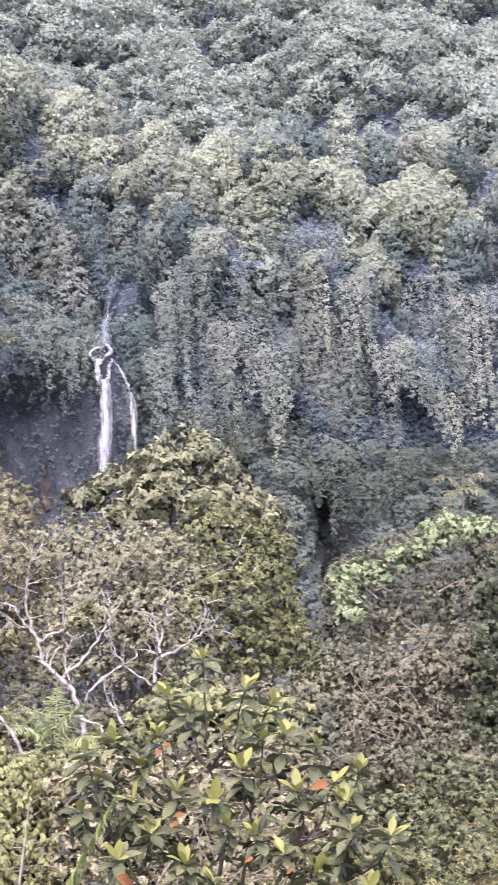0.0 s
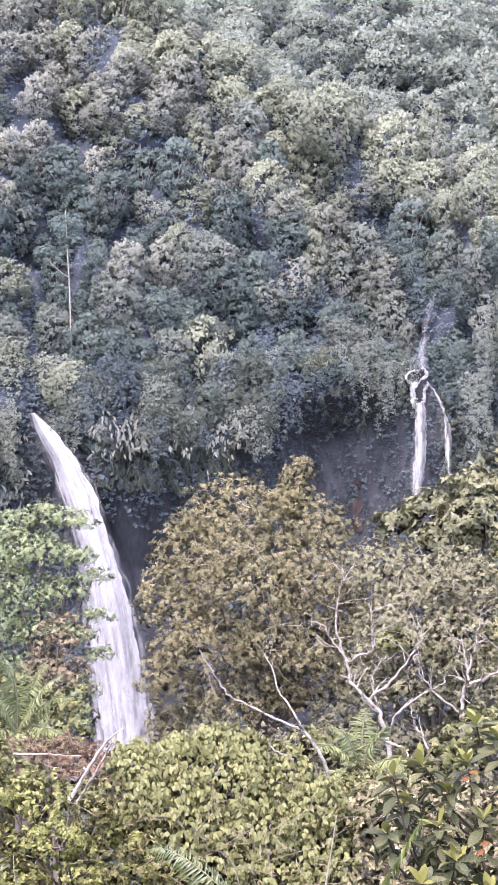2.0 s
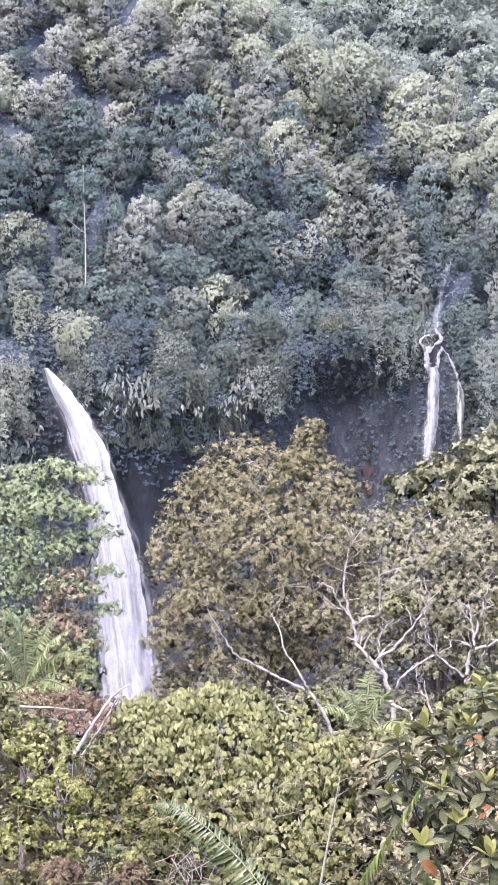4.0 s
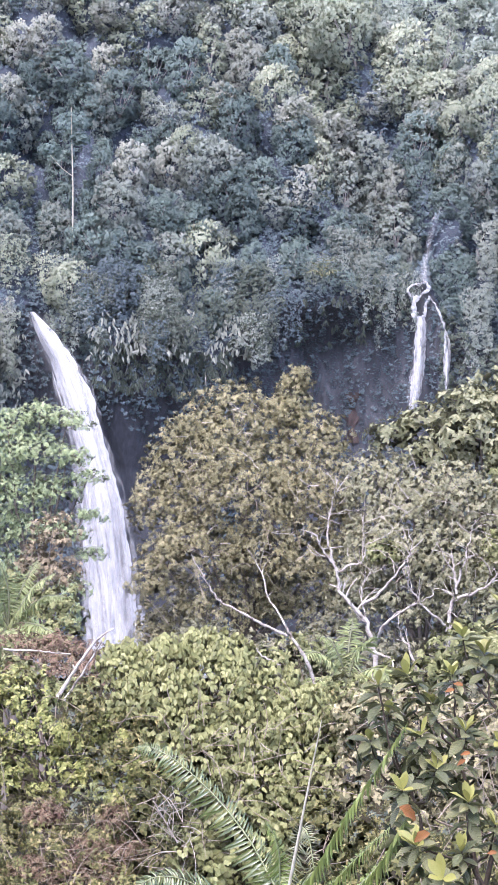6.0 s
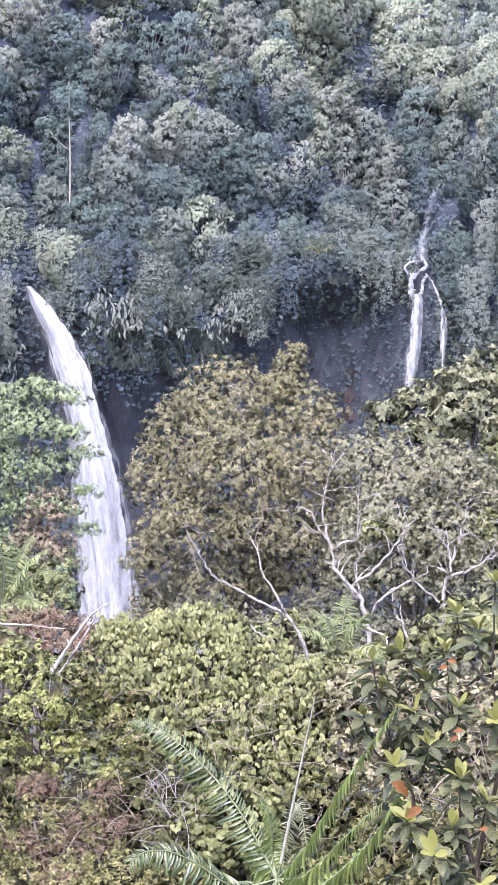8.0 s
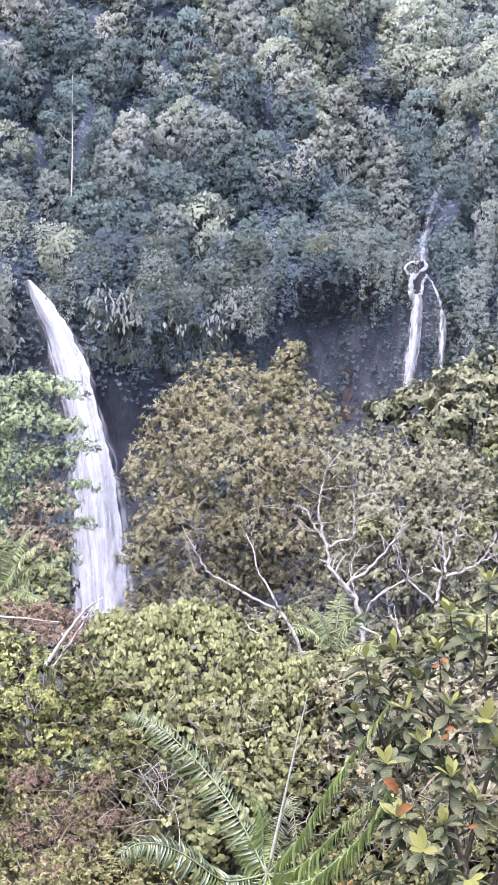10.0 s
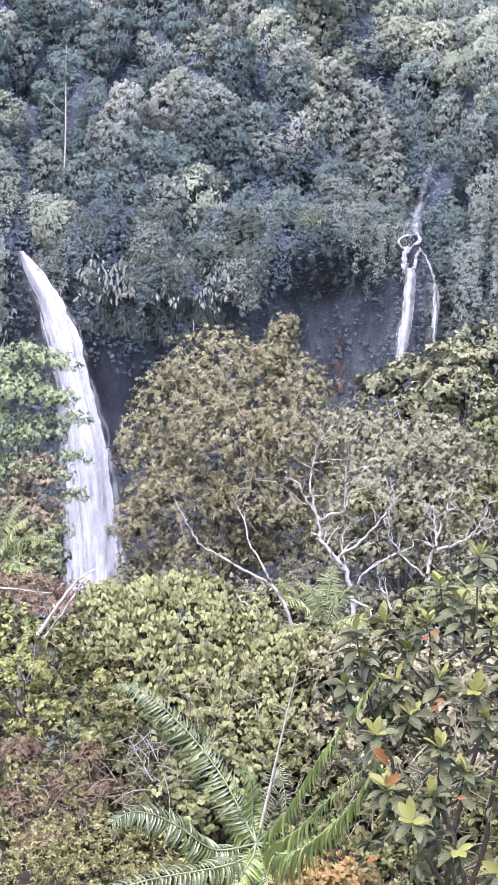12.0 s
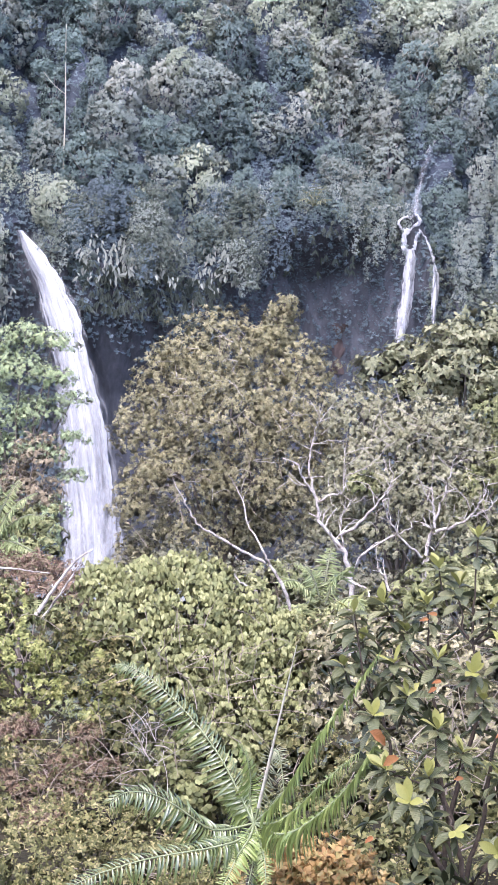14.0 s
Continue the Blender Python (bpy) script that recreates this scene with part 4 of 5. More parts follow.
# ---------- trees and shrubs shaped lobe by lobe ----------
def leafy(name, label, category, lobes, leaf, width, mat, root, dens=1.0, k=6, droop=.15, lift=(-.25, .55), bark=M_BARK, trunk=.25, group="", low=-.6, fill=.6, clump=5, spread=2.2, hard=.6):
    """A plant whose lobes are given as bearing, height, distance and half width and half height."""
    base = Vector(site(*root)) if len(root) == 3 else Vector(root[:3])
    base.z = min(base.z, float(ground_height(np.array(base.x), np.array(base.y))) + 0.1)
    ob = thing(name, base, label, category, group)
    b0 = np.array(base)
    chunks, softs, limbs = [], [], []
    mid = np.mean([site(*l[:3]) for l in lobes], axis=0)
    crotch = b0 * .35 + mid * .65
    crotch[2] = min(crotch[2], mid[2] - .5)
    limbs.append(tube(smooth_path([b0 - b0 + np.array((0, 0, -.5)), (crotch - b0) * .5 + rng.normal(0, .1, 3), crotch - b0], 10, trunk * .1), [trunk, trunk * .55], 8, .05))
    for u, v, d, ru, rv in lobes:
        c = site(u, v, d)
        a, h = ru / 2737 * d, rv / 2737 * d
        n = int(dens * 1.8 * (a * h * 9 + 2) / (leaf * leaf * width * k) * .8) + 6
        p, nor = lobe_shell(c, (a, a * .9, h), max(5, n // clump), low, fill)
        e = unit(rng.normal(size=(len(p) * clump, 3)) + .8 * np.repeat(nor, clump, 0))
        q = np.repeat(p, clump, 0) + e * leaf * spread * rng.uniform(.3, 1, (len(e), 1))
        b, w, up = whorl_dirs(q, unit(e + .5 * np.repeat(nor, clump, 0)), k, droop, lift)
        wide = leaf * 2737 / lobes[0][2]
        kind = wide > 9 if wide > 4.6 else None
        v_, f_ = leaves(b, w, up, leaf * rng.uniform(.6, 1.25, len(b)), width, kind)
        chunks.append((v_ - b0, facing(v_, f_)))
        softs.append(np.repeat(unit(up * hard + np.repeat(e, k, 0) * .5 + np.repeat(np.repeat(nor, clump, 0), k, 0) * .5), len(v_) // len(b), 0))
        limbs.append(tube(smooth_path([crotch - b0, (crotch * .4 + c * .6) - b0 + rng.normal(0, a * .1, 3), c - b0 + np.array((0, 0, h * .5))], 8, trunk * .12), [trunk * .4, trunk * .1], 5))
        for e in range(5):
            q = p[int(rng.integers(0, len(p)))]
            limbs.append(tube(smooth_path([c - b0, (c + q) / 2 - b0 + rng.normal(0, a * .08, 3), q - b0], 5), [trunk * .13, trunk * .04], 4))
    part("trunk", mesh_np("trunk", *join(limbs), bark, True), ob)
    part("crown", mesh_np("crown", *join(chunks), mat, True, np.concatenate(softs)), ob)
    return ob


# middle distance
leafy("broadleaf_tree", "large olive-green tree with whorled leaves in front of the cliff", "tree",
      [(440, 900, 80, 100, 80), (546, 842, 80, 32, 44), (552, 808, 80, 24, 26), (530, 870, 80, 40, 40), (590, 920, 79, 60, 60), (370, 960, 80, 80, 80), (330, 1040, 80, 70, 70), (470, 1010, 76, 110, 90), (580, 1010, 77, 80, 70),
       (390, 1110, 77, 90, 70), (520, 1120, 76, 100, 80), (320, 1170, 79, 55, 80), (450, 1210, 78, 110, 60), (590, 1190, 78, 90, 80), (330, 1260, 80, 60, 50), (640, 1090, 78, 60, 90)],
      .13, .55, M_OLIVE, (470, 1500, 80), 1.5, 5, trunk=.4, clump=4, spread=1.8, hard=2.4)
leafy("broadleaf_tree", "tall tree with large glossy leaves at the gorge edge", "tree",
      [(915, 828, 67, 50, 42), (858, 850, 67, 56, 40), (785, 880, 68, 50, 34), (728, 905, 68, 40, 30), (962, 862, 67, 46, 42), (1002, 918, 67, 46, 42), (1048, 962, 67, 40, 40), (1080, 1003, 67, 26, 28), (880, 905, 66, 80, 46), (955, 935, 66, 66, 46), (810, 930, 67, 60, 36)],
      .24, .55, M_BIGLEAF, (900, 1500, 67), 1.7, 4, trunk=.35, clump=4, spread=1.7, hard=1.2)
leafy("broadleaf_tree", "yellow-green tree with dense small leaves", "tree",
      [(960, 980, 64, 80, 60), (1040, 1030, 64, 60, 70), (1060, 1110, 64, 50, 70), (980, 1080, 62, 80, 70), (1090, 1200, 62, 50, 70), (1130, 1270, 62, 50, 60), (1010, 1180, 62, 80, 80)],
      .11, .6, M_BUSH, (1010, 1500, 64), 1.4, 5, trunk=.3, spread=2.0, hard=1.6)
leafy("broadleaf_tree", "pale grey-green tree with fine foliage", "tree",
      [(830, 1000, 62, 90, 50), (760, 1030, 62, 70, 60), (890, 1060, 62, 70, 60), (700, 990, 66, 60, 60), (720, 1100, 62, 80, 70), (830, 1120, 61, 90, 70), (760, 1190, 62, 100, 60), (890, 1180, 61, 80, 70), (680, 1180, 64, 60, 70)],
      .105, .55, M_PALE, (800, 1500, 63), 1.5, 5, trunk=.3, spread=2.2, hard=2.2)
leafy("broadleaf_tree", "small fresh green tree among the pale trees", "tree",
      [(911, 1111, 60.5, 30, 40), (889, 1161, 60.5, 26, 30), (715, 1116, 60.5, 26, 26)],
      .15, .6, M_BUSH, (900, 1400, 61), 1.8, 6, trunk=.12)
leafy("slender_tree", "fresh green tree with layered fine branches beside the waterfall", "tree",
      [(40, 905, 95, 50, 34), (100, 882, 95, 34, 26), (150, 893, 95, 46, 22), (10, 960, 95, 60, 44), (90, 945, 94, 60, 34), (150, 955, 94, 40, 22), (186, 990, 94, 34, 13), (60, 1020, 95, 70, 44), (130, 1015, 94, 50, 26), (185, 1058, 94, 34, 12), (10, 1080, 95, 60, 50), (90, 1085, 95, 60, 36), (195, 1128, 94, 26, 14), (150, 1090, 94, 40, 18), (40, 1160, 95, 70, 50), (160, 1190, 93, 36, 24), (120, 1240, 92, 60, 40), (30, 1230, 92, 60, 40)],
      .135, .6, M_GREEN, (60, 1420, 95), 1.2, 5, trunk=.3, clump=4, hard=1.0)
leafy("withered_bush", "withered reddish-brown bush on the bank", "bush",
      [(125, 1095, 80, 42, 40), (100, 1150, 80, 46, 46), (145, 1165, 80, 36, 36), (80, 1220, 80, 50, 36)], .17, .45, M_DRY, (110, 1380, 80), .7, 5, .4)
leafy("bank_shrub", "grey-green shrub thicket on the far side of the gully", "shrub",
      [(1190, 1090, 58, 40, 50), (1240, 1070, 58, 50, 50), (1310, 1040, 58, 60, 50), (1400, 1010, 58, 70, 50), (1490, 1040, 58, 60, 60), (1220, 1160, 57, 70, 70), (1320, 1140, 56, 80, 80), (1420, 1130, 56, 80, 80), (1200, 1260, 55, 80, 80), (1310, 1260, 54, 90, 80), (1400, 1250, 54, 80, 80), (1240, 1350, 53, 90, 60), (1350, 1360, 53, 90, 60), (1150, 1420, 46, 80, 50), (1260, 1430, 46, 80, 50), (1360, 1430, 46, 90, 50), (1440, 1450, 46, 90, 60)],
      .1, .6, M_SCRUB, (1300, 1500, 57), 1.2, 5, trunk=.08, spread=2.2, hard=1.6)
leafy("bank_shrub", "light yellow-green leafy shrub above the gully", "shrub",
      [(1185, 1085, 56, 28, 30), (1215, 1065, 56, 30, 30), (1250, 1075, 56, 30, 26), (1370, 1005, 55, 40, 30), (1410, 985, 55, 40, 26), (1455, 1000, 55, 40, 30), (1320, 1040, 55, 40, 30), (1200, 1130, 55, 30, 34)],
      .12, .6, M_GREEN, (1300, 1480, 56), 1.1, 5, trunk=.05, hard=1.6)
leafy("dark_tree", "dark green tree hung with creepers", "tree",
      [(1500, 1120, 50, 60, 70), (1490, 1230, 50, 60, 90), (1490, 1350, 50, 70, 80), (1480, 1440, 50, 60, 60)], .14, .6, M_DARK, (1500, 1560, 51), 1.4, 6, trunk=.25)
leafy("bank_shrub", "low fresh green shrub on the slope", "shrub",
      [(1380, 1460, 32, 80, 50), (1300, 1530, 31, 80, 60), (1440, 1540, 31, 90, 70), (1250, 1610, 30, 90, 70), (1380, 1640, 29, 110, 80), (1480, 1640, 29, 90, 90), (1180, 1480, 34, 70, 50)],
      .085, .6, M_SLOPE, (1350, 1800, 31), 1.3, 6, trunk=.08)

# low plants over the whole floor and banks of the gorge
def low_cover(name, y0, y1, n, leaf, tall, mat, label, fine):
    y = rng.uniform(y0 ** .5, y1 ** .5, n) ** 2
    x = y * rng.uniform(-.24, .46, n)
    z = ground_height(x, y) + rng.uniform(0, 1, n) ** 2 * tall
    return cover(name, np.stack([x, y, z], -1), unit(np.array((0, -.35, .9)) + rng.normal(0, .4, (n, 3))), 6, leaf, .46, mat, label, "plants", .2, (-.2, .7), fine)


low_cover("ground_plants", 11, 24, 11000, .075, .8, M_BANK, "low leafy plants covering the near bank", None)
low_cover("ground_plants", 24, 46, 9000, .095, 1.3, M_BANK, "tangled low scrub covering the bank", None)
low_cover("ground_plants", 46, 80, 3500, .26, 2.2, M_OLIVE, "olive scrub covering the gorge side", None)
low_cover("ground_plants", 80, 182, 5000, .45, 3.0, M_FLANK, "dark scrub on the floor of the gorge", None)


# ---------- single leaves for the near plants ----------
def leaf_mesh(name, mat, width, bend, rows=5, wavy=.0, fold_up=.12, blunt=1.0, wide=.8):
    """One leaf a metre long along y: midrib fold, curved blade, pointed tip."""
    s = np.linspace(0, 1, rows + 1)
    half = width * .5 * np.sin(np.pi * s ** wide) ** .8 * blunt
    half[0], half[-1] = width * .03, .004
    z = -bend * s ** 2
    q = np.array((-1, 0, 1.0))
    P = np.zeros((rows + 1, 3, 3))
    P[..., 0] = half[:, None] * q
    P[..., 1] = s[:, None]
    P[..., 2] = z[:, None] + np.abs(q) * half[:, None] * fold_up * 2 + wavy * np.sin(s * 14)[:, None] * q * half[:, None]
    return grid_mesh(name, P, mat)


def leaf_pose(p, way, up, length, roll=0.0):
    y = Vector(way).normalized()
    x = y.cross(Vector(up)).normalized()
    z = x.cross(y)
    m = Matrix((x, y, z)).transposed().to_4x4()
    return Matrix.Translation(Vector(p)) @ m @ Matrix.Rotation(roll, 4, "Y") @ Matrix.Scale(length, 4)


# ---------- the lime-green bush ----------
LIME_LOBES = [(400, 1290, 25, 46, 36), (330, 1310, 25, 50, 40), (250, 1320, 25, 40, 40), (450, 1310, 25, 40, 40), (300, 1370, 24.5, 80, 50), (420, 1370, 24.5, 90, 60), (520, 1360, 25, 60, 40), (570, 1400, 24.5, 60, 45), (360, 1440, 24, 80, 60), (470, 1450, 24, 90, 60), (560, 1470, 24, 70, 60), (620, 1440, 24.5, 50, 50), (500, 1540, 23.5, 90, 60), (420, 1520, 23.5, 80, 60), (600, 1550, 23.5, 70, 60)]
lime = leafy("lime_bush", "large lime-green bush with drooping heart-shaped leaves", "bush", LIME_LOBES, .086, .5, M_LIME, (420, 1650, 25), 1.3, 4, 1.5, (-.4, .4), M_STEM, .07, clump=4, spread=1.8, hard=1.6)
lime_leaf = [leaf_mesh("leaf", M_LIME, .56, .25, 4), leaf_mesh("leaf", M_LIME, .5, .4, 4)]
lb = np.array(lime.location)
for i in range(290):
    u, v, d, ru, rv = LIME_LOBES[int(rng.integers(0, 8))]
    c = site(u, v, d)
    dv = unit(np.array((rng.normal(), -abs(rng.normal()) - .3, rng.normal() + .35)))
    p = c + dv * np.array((ru, ru * .95, rv)) / 2737 * d * rng.uniform(1.0, 1.15)
    way = unit(np.array((rng.normal(0, .5), -.35 + rng.normal(0, .3), -.75 + rng.normal(0, .35))))
    part("leaf", lime_leaf[i % 2], lime, matrix=leaf_pose(p - lb, way, (0, -.8, .6), rng.uniform(.08, .125), rng.normal(0, .4)))

# ---------- bushes on the near bank ----------
leafy("bank_bush", "dense dark scrub behind the lime-green bush", "bush",
      [(230, 1400, 29, 70, 50), (320, 1420, 29, 80, 50), (420, 1420, 29, 80, 50), (520, 1420, 29, 80, 50), (600, 1420, 29, 70, 50), (280, 1500, 28, 80, 50), (380, 1510, 28, 80, 50), (480, 1510, 28, 80, 50), (570, 1510, 28, 70, 50)],
      .09, .55, M_BANK, (420, 1640, 29), .8, 5, .3, trunk=.06, bark=M_STICK)
leafy("bank_bush", "dark olive scrub under the trees at the gorge edge", "bush",
      [(330, 1320, 62, 60, 40), (430, 1310, 62, 70, 40), (520, 1300, 62, 60, 40), (600, 1290, 62, 60, 40), (690, 1290, 58, 70, 40), (780, 1300, 58, 70, 40), (870, 1300, 58, 70, 40), (960, 1290, 58, 70, 50), (1060, 1290, 56, 70, 50), (480, 1350, 52, 90, 40), (620, 1350, 52, 90, 40), (760, 1360, 52, 90, 40), (880, 1360, 51, 90, 40), (1000, 1360, 50, 90, 50), (1110, 1370, 49, 80, 50), (1140, 1300, 54, 60, 50), (330, 1370, 50, 80, 40), (400, 1280, 66, 70, 40), (640, 1260, 66, 80, 40), (800, 1250, 64, 80, 40), (950, 1240, 64, 80, 50)],
      .13, .55, M_SCRUB, (600, 1500, 58), .95, 5, .3, trunk=.06, bark=M_STEM)
leafy("bank_bush", "bright green leafy bush on the near bank", "bush",
      [(20, 1380, 32, 60, 50), (90, 1390, 32, 60, 45), (10, 1470, 31, 70, 60), (100, 1470, 30, 90, 50), (190, 1450, 30, 70, 45), (250, 1450, 29, 60, 50), (40, 1550, 30, 60, 60), (180, 1530, 29, 80, 50), (280, 1530, 28, 70, 60)],
      .085, .58, M_BANK_GREEN, (120, 1650, 30), .8, 6, .3, trunk=.08, clump=7, spread=2.8, hard=.9, bark=M_STEM)
leafy("bank_bush", "dark green bush tangled with thin dry twigs", "bush",
      [(330, 1600, 26, 70, 60), (420, 1610, 25, 80, 60), (260, 1620, 27, 60, 40), (360, 1690, 25, 70, 60), (450, 1700, 24, 70, 60), (260, 1690, 26, 50, 40), (300, 1770, 24, 80, 60), (420, 1790, 23, 90, 60), (510, 1620, 24, 60, 60), (620, 1650, 22, 80, 80)],
      .09, .62, M_BANK, (370, 1850, 25), .8, 6, .3, trunk=.06, clump=7, spread=2.8, hard=.9, bark=M_STICK)
leafy("bank_bush", "low green creepers over the earth bank", "bush",
      [(30, 1650, 27, 60, 50), (20, 1740, 26, 80, 60), (110, 1790, 25, 80, 50), (60, 1850, 24, 120, 60), (200, 1800, 25, 70, 50), (200, 1870, 24, 120, 50), (280, 1840, 24, 80, 50), (100, 1590, 28, 50, 30), (130, 1910, 22, 150, 50), (330, 1890, 22, 110, 50), (450, 1870, 21, 90, 50), (60, 1850, 19, 90, 50), (160, 1880, 19, 90, 50), (260, 1880, 19, 90, 50), (360, 1860, 19.5, 80, 50), (450, 1860, 19.5, 80, 50), (540, 1870, 19, 80, 50), (20, 1900, 18, 100, 50)],
      .07, .5, M_BANK, (100, 1900, 26), .5, 6, .3, trunk=.05, clump=7, spread=2.8, hard=.9, bark=M_STICK)
leafy("bank_bush", "light green thicket below the slender tree", "bush",
      [(20, 1190, 64, 50, 40), (80, 1210, 64, 50, 40), (140, 1225, 63, 40, 36), (10, 1260, 60, 60, 40), (80, 1275, 58, 60, 30), (150, 1275, 58, 36, 30)],
      .17, .6, M_BUSH, (80, 1420, 60), 1.4, 6, .2, trunk=.08, bark=M_STEM)
leafy("creeper_bush", "light green creeper with broad heart-shaped leaves", "bush",
      [(468, 1590, 23.0, 40, 36), (505, 1640, 22.8, 44, 44), (462, 1700, 22.6, 40, 40), (545, 1600, 23.0, 40, 40), (530, 1700, 22.4, 40, 40), (412, 1610, 23.5, 36, 36), (402, 1668, 23.3, 36, 36), (425, 1735, 22.9, 40, 36)],
      .09, .75, M_LIME, (490, 1800, 23), .7, 4, 1.0, (-.3, .4), trunk=.03, bark=M_STEM)
leafy("withered_bush", "dry reddish brush lying over bare earth", "bush",
      [(235, 1680, 25.5, 56, 26), (205, 1655, 25.6, 36, 20), (282, 1668, 25.4, 36, 22), (235, 1708, 25.3, 50, 22), (165, 1716, 25.5, 50, 24), (118, 1603, 27.0, 34, 24), (244, 1608, 26.0, 30, 26), (165, 1764, 24.2, 44, 24), (100, 1700, 25.6, 40, 20)], .055, .32, M_RED_BRUSH, (180, 1760, 27), .42, 5, .3, trunk=.04, bark=M_STICK)
leafy("bank_bush", "green creepers growing through the dry brush", "bush",
      [(190, 1700, 25.3, 60, 30), (260, 1690, 25.2, 50, 30), (140, 1680, 25.8, 50, 30), (215, 1640, 25.9, 50, 24), (110, 1640, 26.6, 50, 30), (180, 1750, 24.4, 60, 26)],
      .08, .55, M_BANK, (180, 1800, 26), .22, 6, .3, trunk=.03, clump=6, spread=2.6, hard=.9, bark=M_STICK)
leafy("withered_bush", "withered red-brown brush at the edge of the gorge", "bush",
      [(60, 1300, 44, 60, 30), (130, 1300, 44, 50, 28), (180, 1320, 43, 50, 34), (210, 1350, 42, 40, 30), (100, 1340, 42, 70, 26)], .11, .35, M_RED_BRUSH, (120, 1420, 43), .9, 5, .3, trunk=.06, bark=M_STICK)
leafy("bank_bush", "light green scrub at the edge of the gorge", "bush",
      [(10, 1310, 42, 40, 30), (60, 1350, 40, 60, 30), (140, 1390, 38, 60, 30), (640, 1380, 40, 70, 40), (730, 1365, 40, 80, 40), (800, 1330, 42, 70, 40), (560, 1300, 44, 60, 30), (880, 1280, 42, 80, 50), (960, 1320, 40, 80, 60), (1060, 1340, 40, 80, 60)],
      .14, .5, M_BUSH, (600, 1480, 41), 1.1, 6, .25, trunk=.08, bark=M_STEM)
leafy("thicket", "pale tangled thicket behind the large-leaved shrub", "thicket",
      [(700, 1420, 24, 80, 60), (820, 1430, 24, 90, 60), (940, 1420, 24, 90, 70), (1050, 1420, 25, 80, 70), (720, 1540, 22, 90, 80), (860, 1560, 21, 100, 90), (1000, 1560, 21, 110, 90), (1130, 1540, 22, 90, 80)],
      .085, .55, M_TANGLE, (900, 1900, 21), 1.0, 6, .3, trunk=.05, bark=M_STICK)
leafy("bank_bush", "dark scrub under the large-leaved shrub", "bush",
      [(760, 1690, 19, 100, 90), (920, 1710, 18, 120, 100), (1080, 1690, 19, 120, 100), (1200, 1660, 21, 90, 90), (640, 1780, 19, 90, 90), (800, 1830, 17, 120, 80)],
      .085, .55, M_BANK, (900, 1940, 19), .9, 6, .3, trunk=.04, bark=M_STICK)
bank = []
for u, v, d, r in [(215, 1690, 26.6, 70), (118, 1605, 27.6, 36)]:
    a, b = np.meshgrid(np.linspace(0, 2 * np.pi, 25), np.linspace(0, 1, 12), indexing="ij")
    c, w = site(u, v, d), r / 2737 * d
    h = (1 - b ** 2) * .6 * w + .05 * rng.normal(size=a.shape)
    bank.append(np.stack([c[0] + w * b * np.cos(a), c[1] + .5 * w - h + .25 * w * np.sin(a) * b, c[2] + .6 * w * b * np.sin(a)], -1))
for P in bank:
    tagged(new("earth_bank", grid_mesh("earth_bank", P, M_RED)), "bare reddish-brown earth showing through the plants", "earth", kind="structure")

# ---------- the shrub with large leaves ----------
shrub_root = site(940, 1990, 13.2)
shrub_root[2] = ground_height(shrub_root[0], shrub_root[1])
shrub = thing("large_leaved_shrub", shrub_root, "shrub with large dark ribbed leaves and bright young tips", "shrub")
old_leaf = [leaf_mesh("leaf", M_SHRUB, .44, .22, 6, .06, .22, 1, 1.15), leaf_mesh("leaf", M_SHRUB, .44, .28, 6, .08, .25, 1, 1.2), leaf_mesh("leaf", M_SHRUB, .46, .12, 6, .05, .2, 1, 1.1)]
young_leaf = [leaf_mesh("young_leaf", M_YOUNG, .43, .08, 5, .03, .15, 1, 1.25), leaf_mesh("young_leaf", M_YOUNG, .4, -.1, 5, .03, .15, 1, 1.3)]
wither = leaf_mesh("withered_leaf", M_ORANGE, .5, .35, 8, .22, .3)
TIPS = [(927, 1200, 13.4), (1002, 1259, 13.2), (711, 1350, 13.0), (844, 1328, 13.2), (1072, 1347, 13.0), (1160, 1440, 12.8), (1207, 1425, 12.8), (1262, 1548, 12.6), (1120, 1600, 12.4), (1011, 1520, 12.7), (764, 1330, 13.4), (960, 1330, 13.3),
        (937, 1450, 12.8), (838, 1700, 12.0), (925, 1750, 12.0), (1090, 1450, 12.8), (790, 1440, 12.9), (700, 1450, 13.1), (880, 1560, 12.5), (1190, 1530, 12.5), (1000, 1640, 12.2), (760, 1540, 12.6), (1220, 1640, 12.3), (860, 1260, 13.6), (1050, 1290, 13.4), (990, 1400, 13.0), (1110, 1720, 12.0), (1010, 1790, 11.8),
        (730, 1400, 13.3), (810, 1380, 13.3), (900, 1290, 13.5), (1030, 1350, 13.2), (1130, 1370, 13.0), (1180, 1480, 12.7), (870, 1430, 12.9), (820, 1500, 12.8), (960, 1500, 12.8), (1060, 1560, 12.6), (930, 1600, 12.5), (790, 1640, 12.4), (870, 1650, 12.3), (1060, 1670, 12.2)]
# eight crooked main stems, from which the twigs branch off
mains = []
for u, v, d in [(760, 1480, 13.3), (850, 1400, 13.4), (930, 1330, 13.4), (1010, 1420, 13.2), (1100, 1500, 12.9), (1180, 1560, 12.8), (880, 1640, 12.6), (1010, 1660, 12.5)]:
    top = site(u, v, d)
    foot = shrub_root + np.array((rng.normal(0, .3), rng.normal(0, .2), 0))
    bend = foot + (top - foot) * np.array((.35, .5, .5)) + rng.normal(0, .12, 3)
    path = smooth_path([foot, bend, foot + (top - foot) * np.array((.8, .8, .78)) + rng.normal(0, .08, 3), top], 20, .018)
    mains.append(path)
    part("stem", mesh_np("stem", *tube(path - shrub_root, [.03, .022, .010], 6, .08), M_STEM, True), shrub)
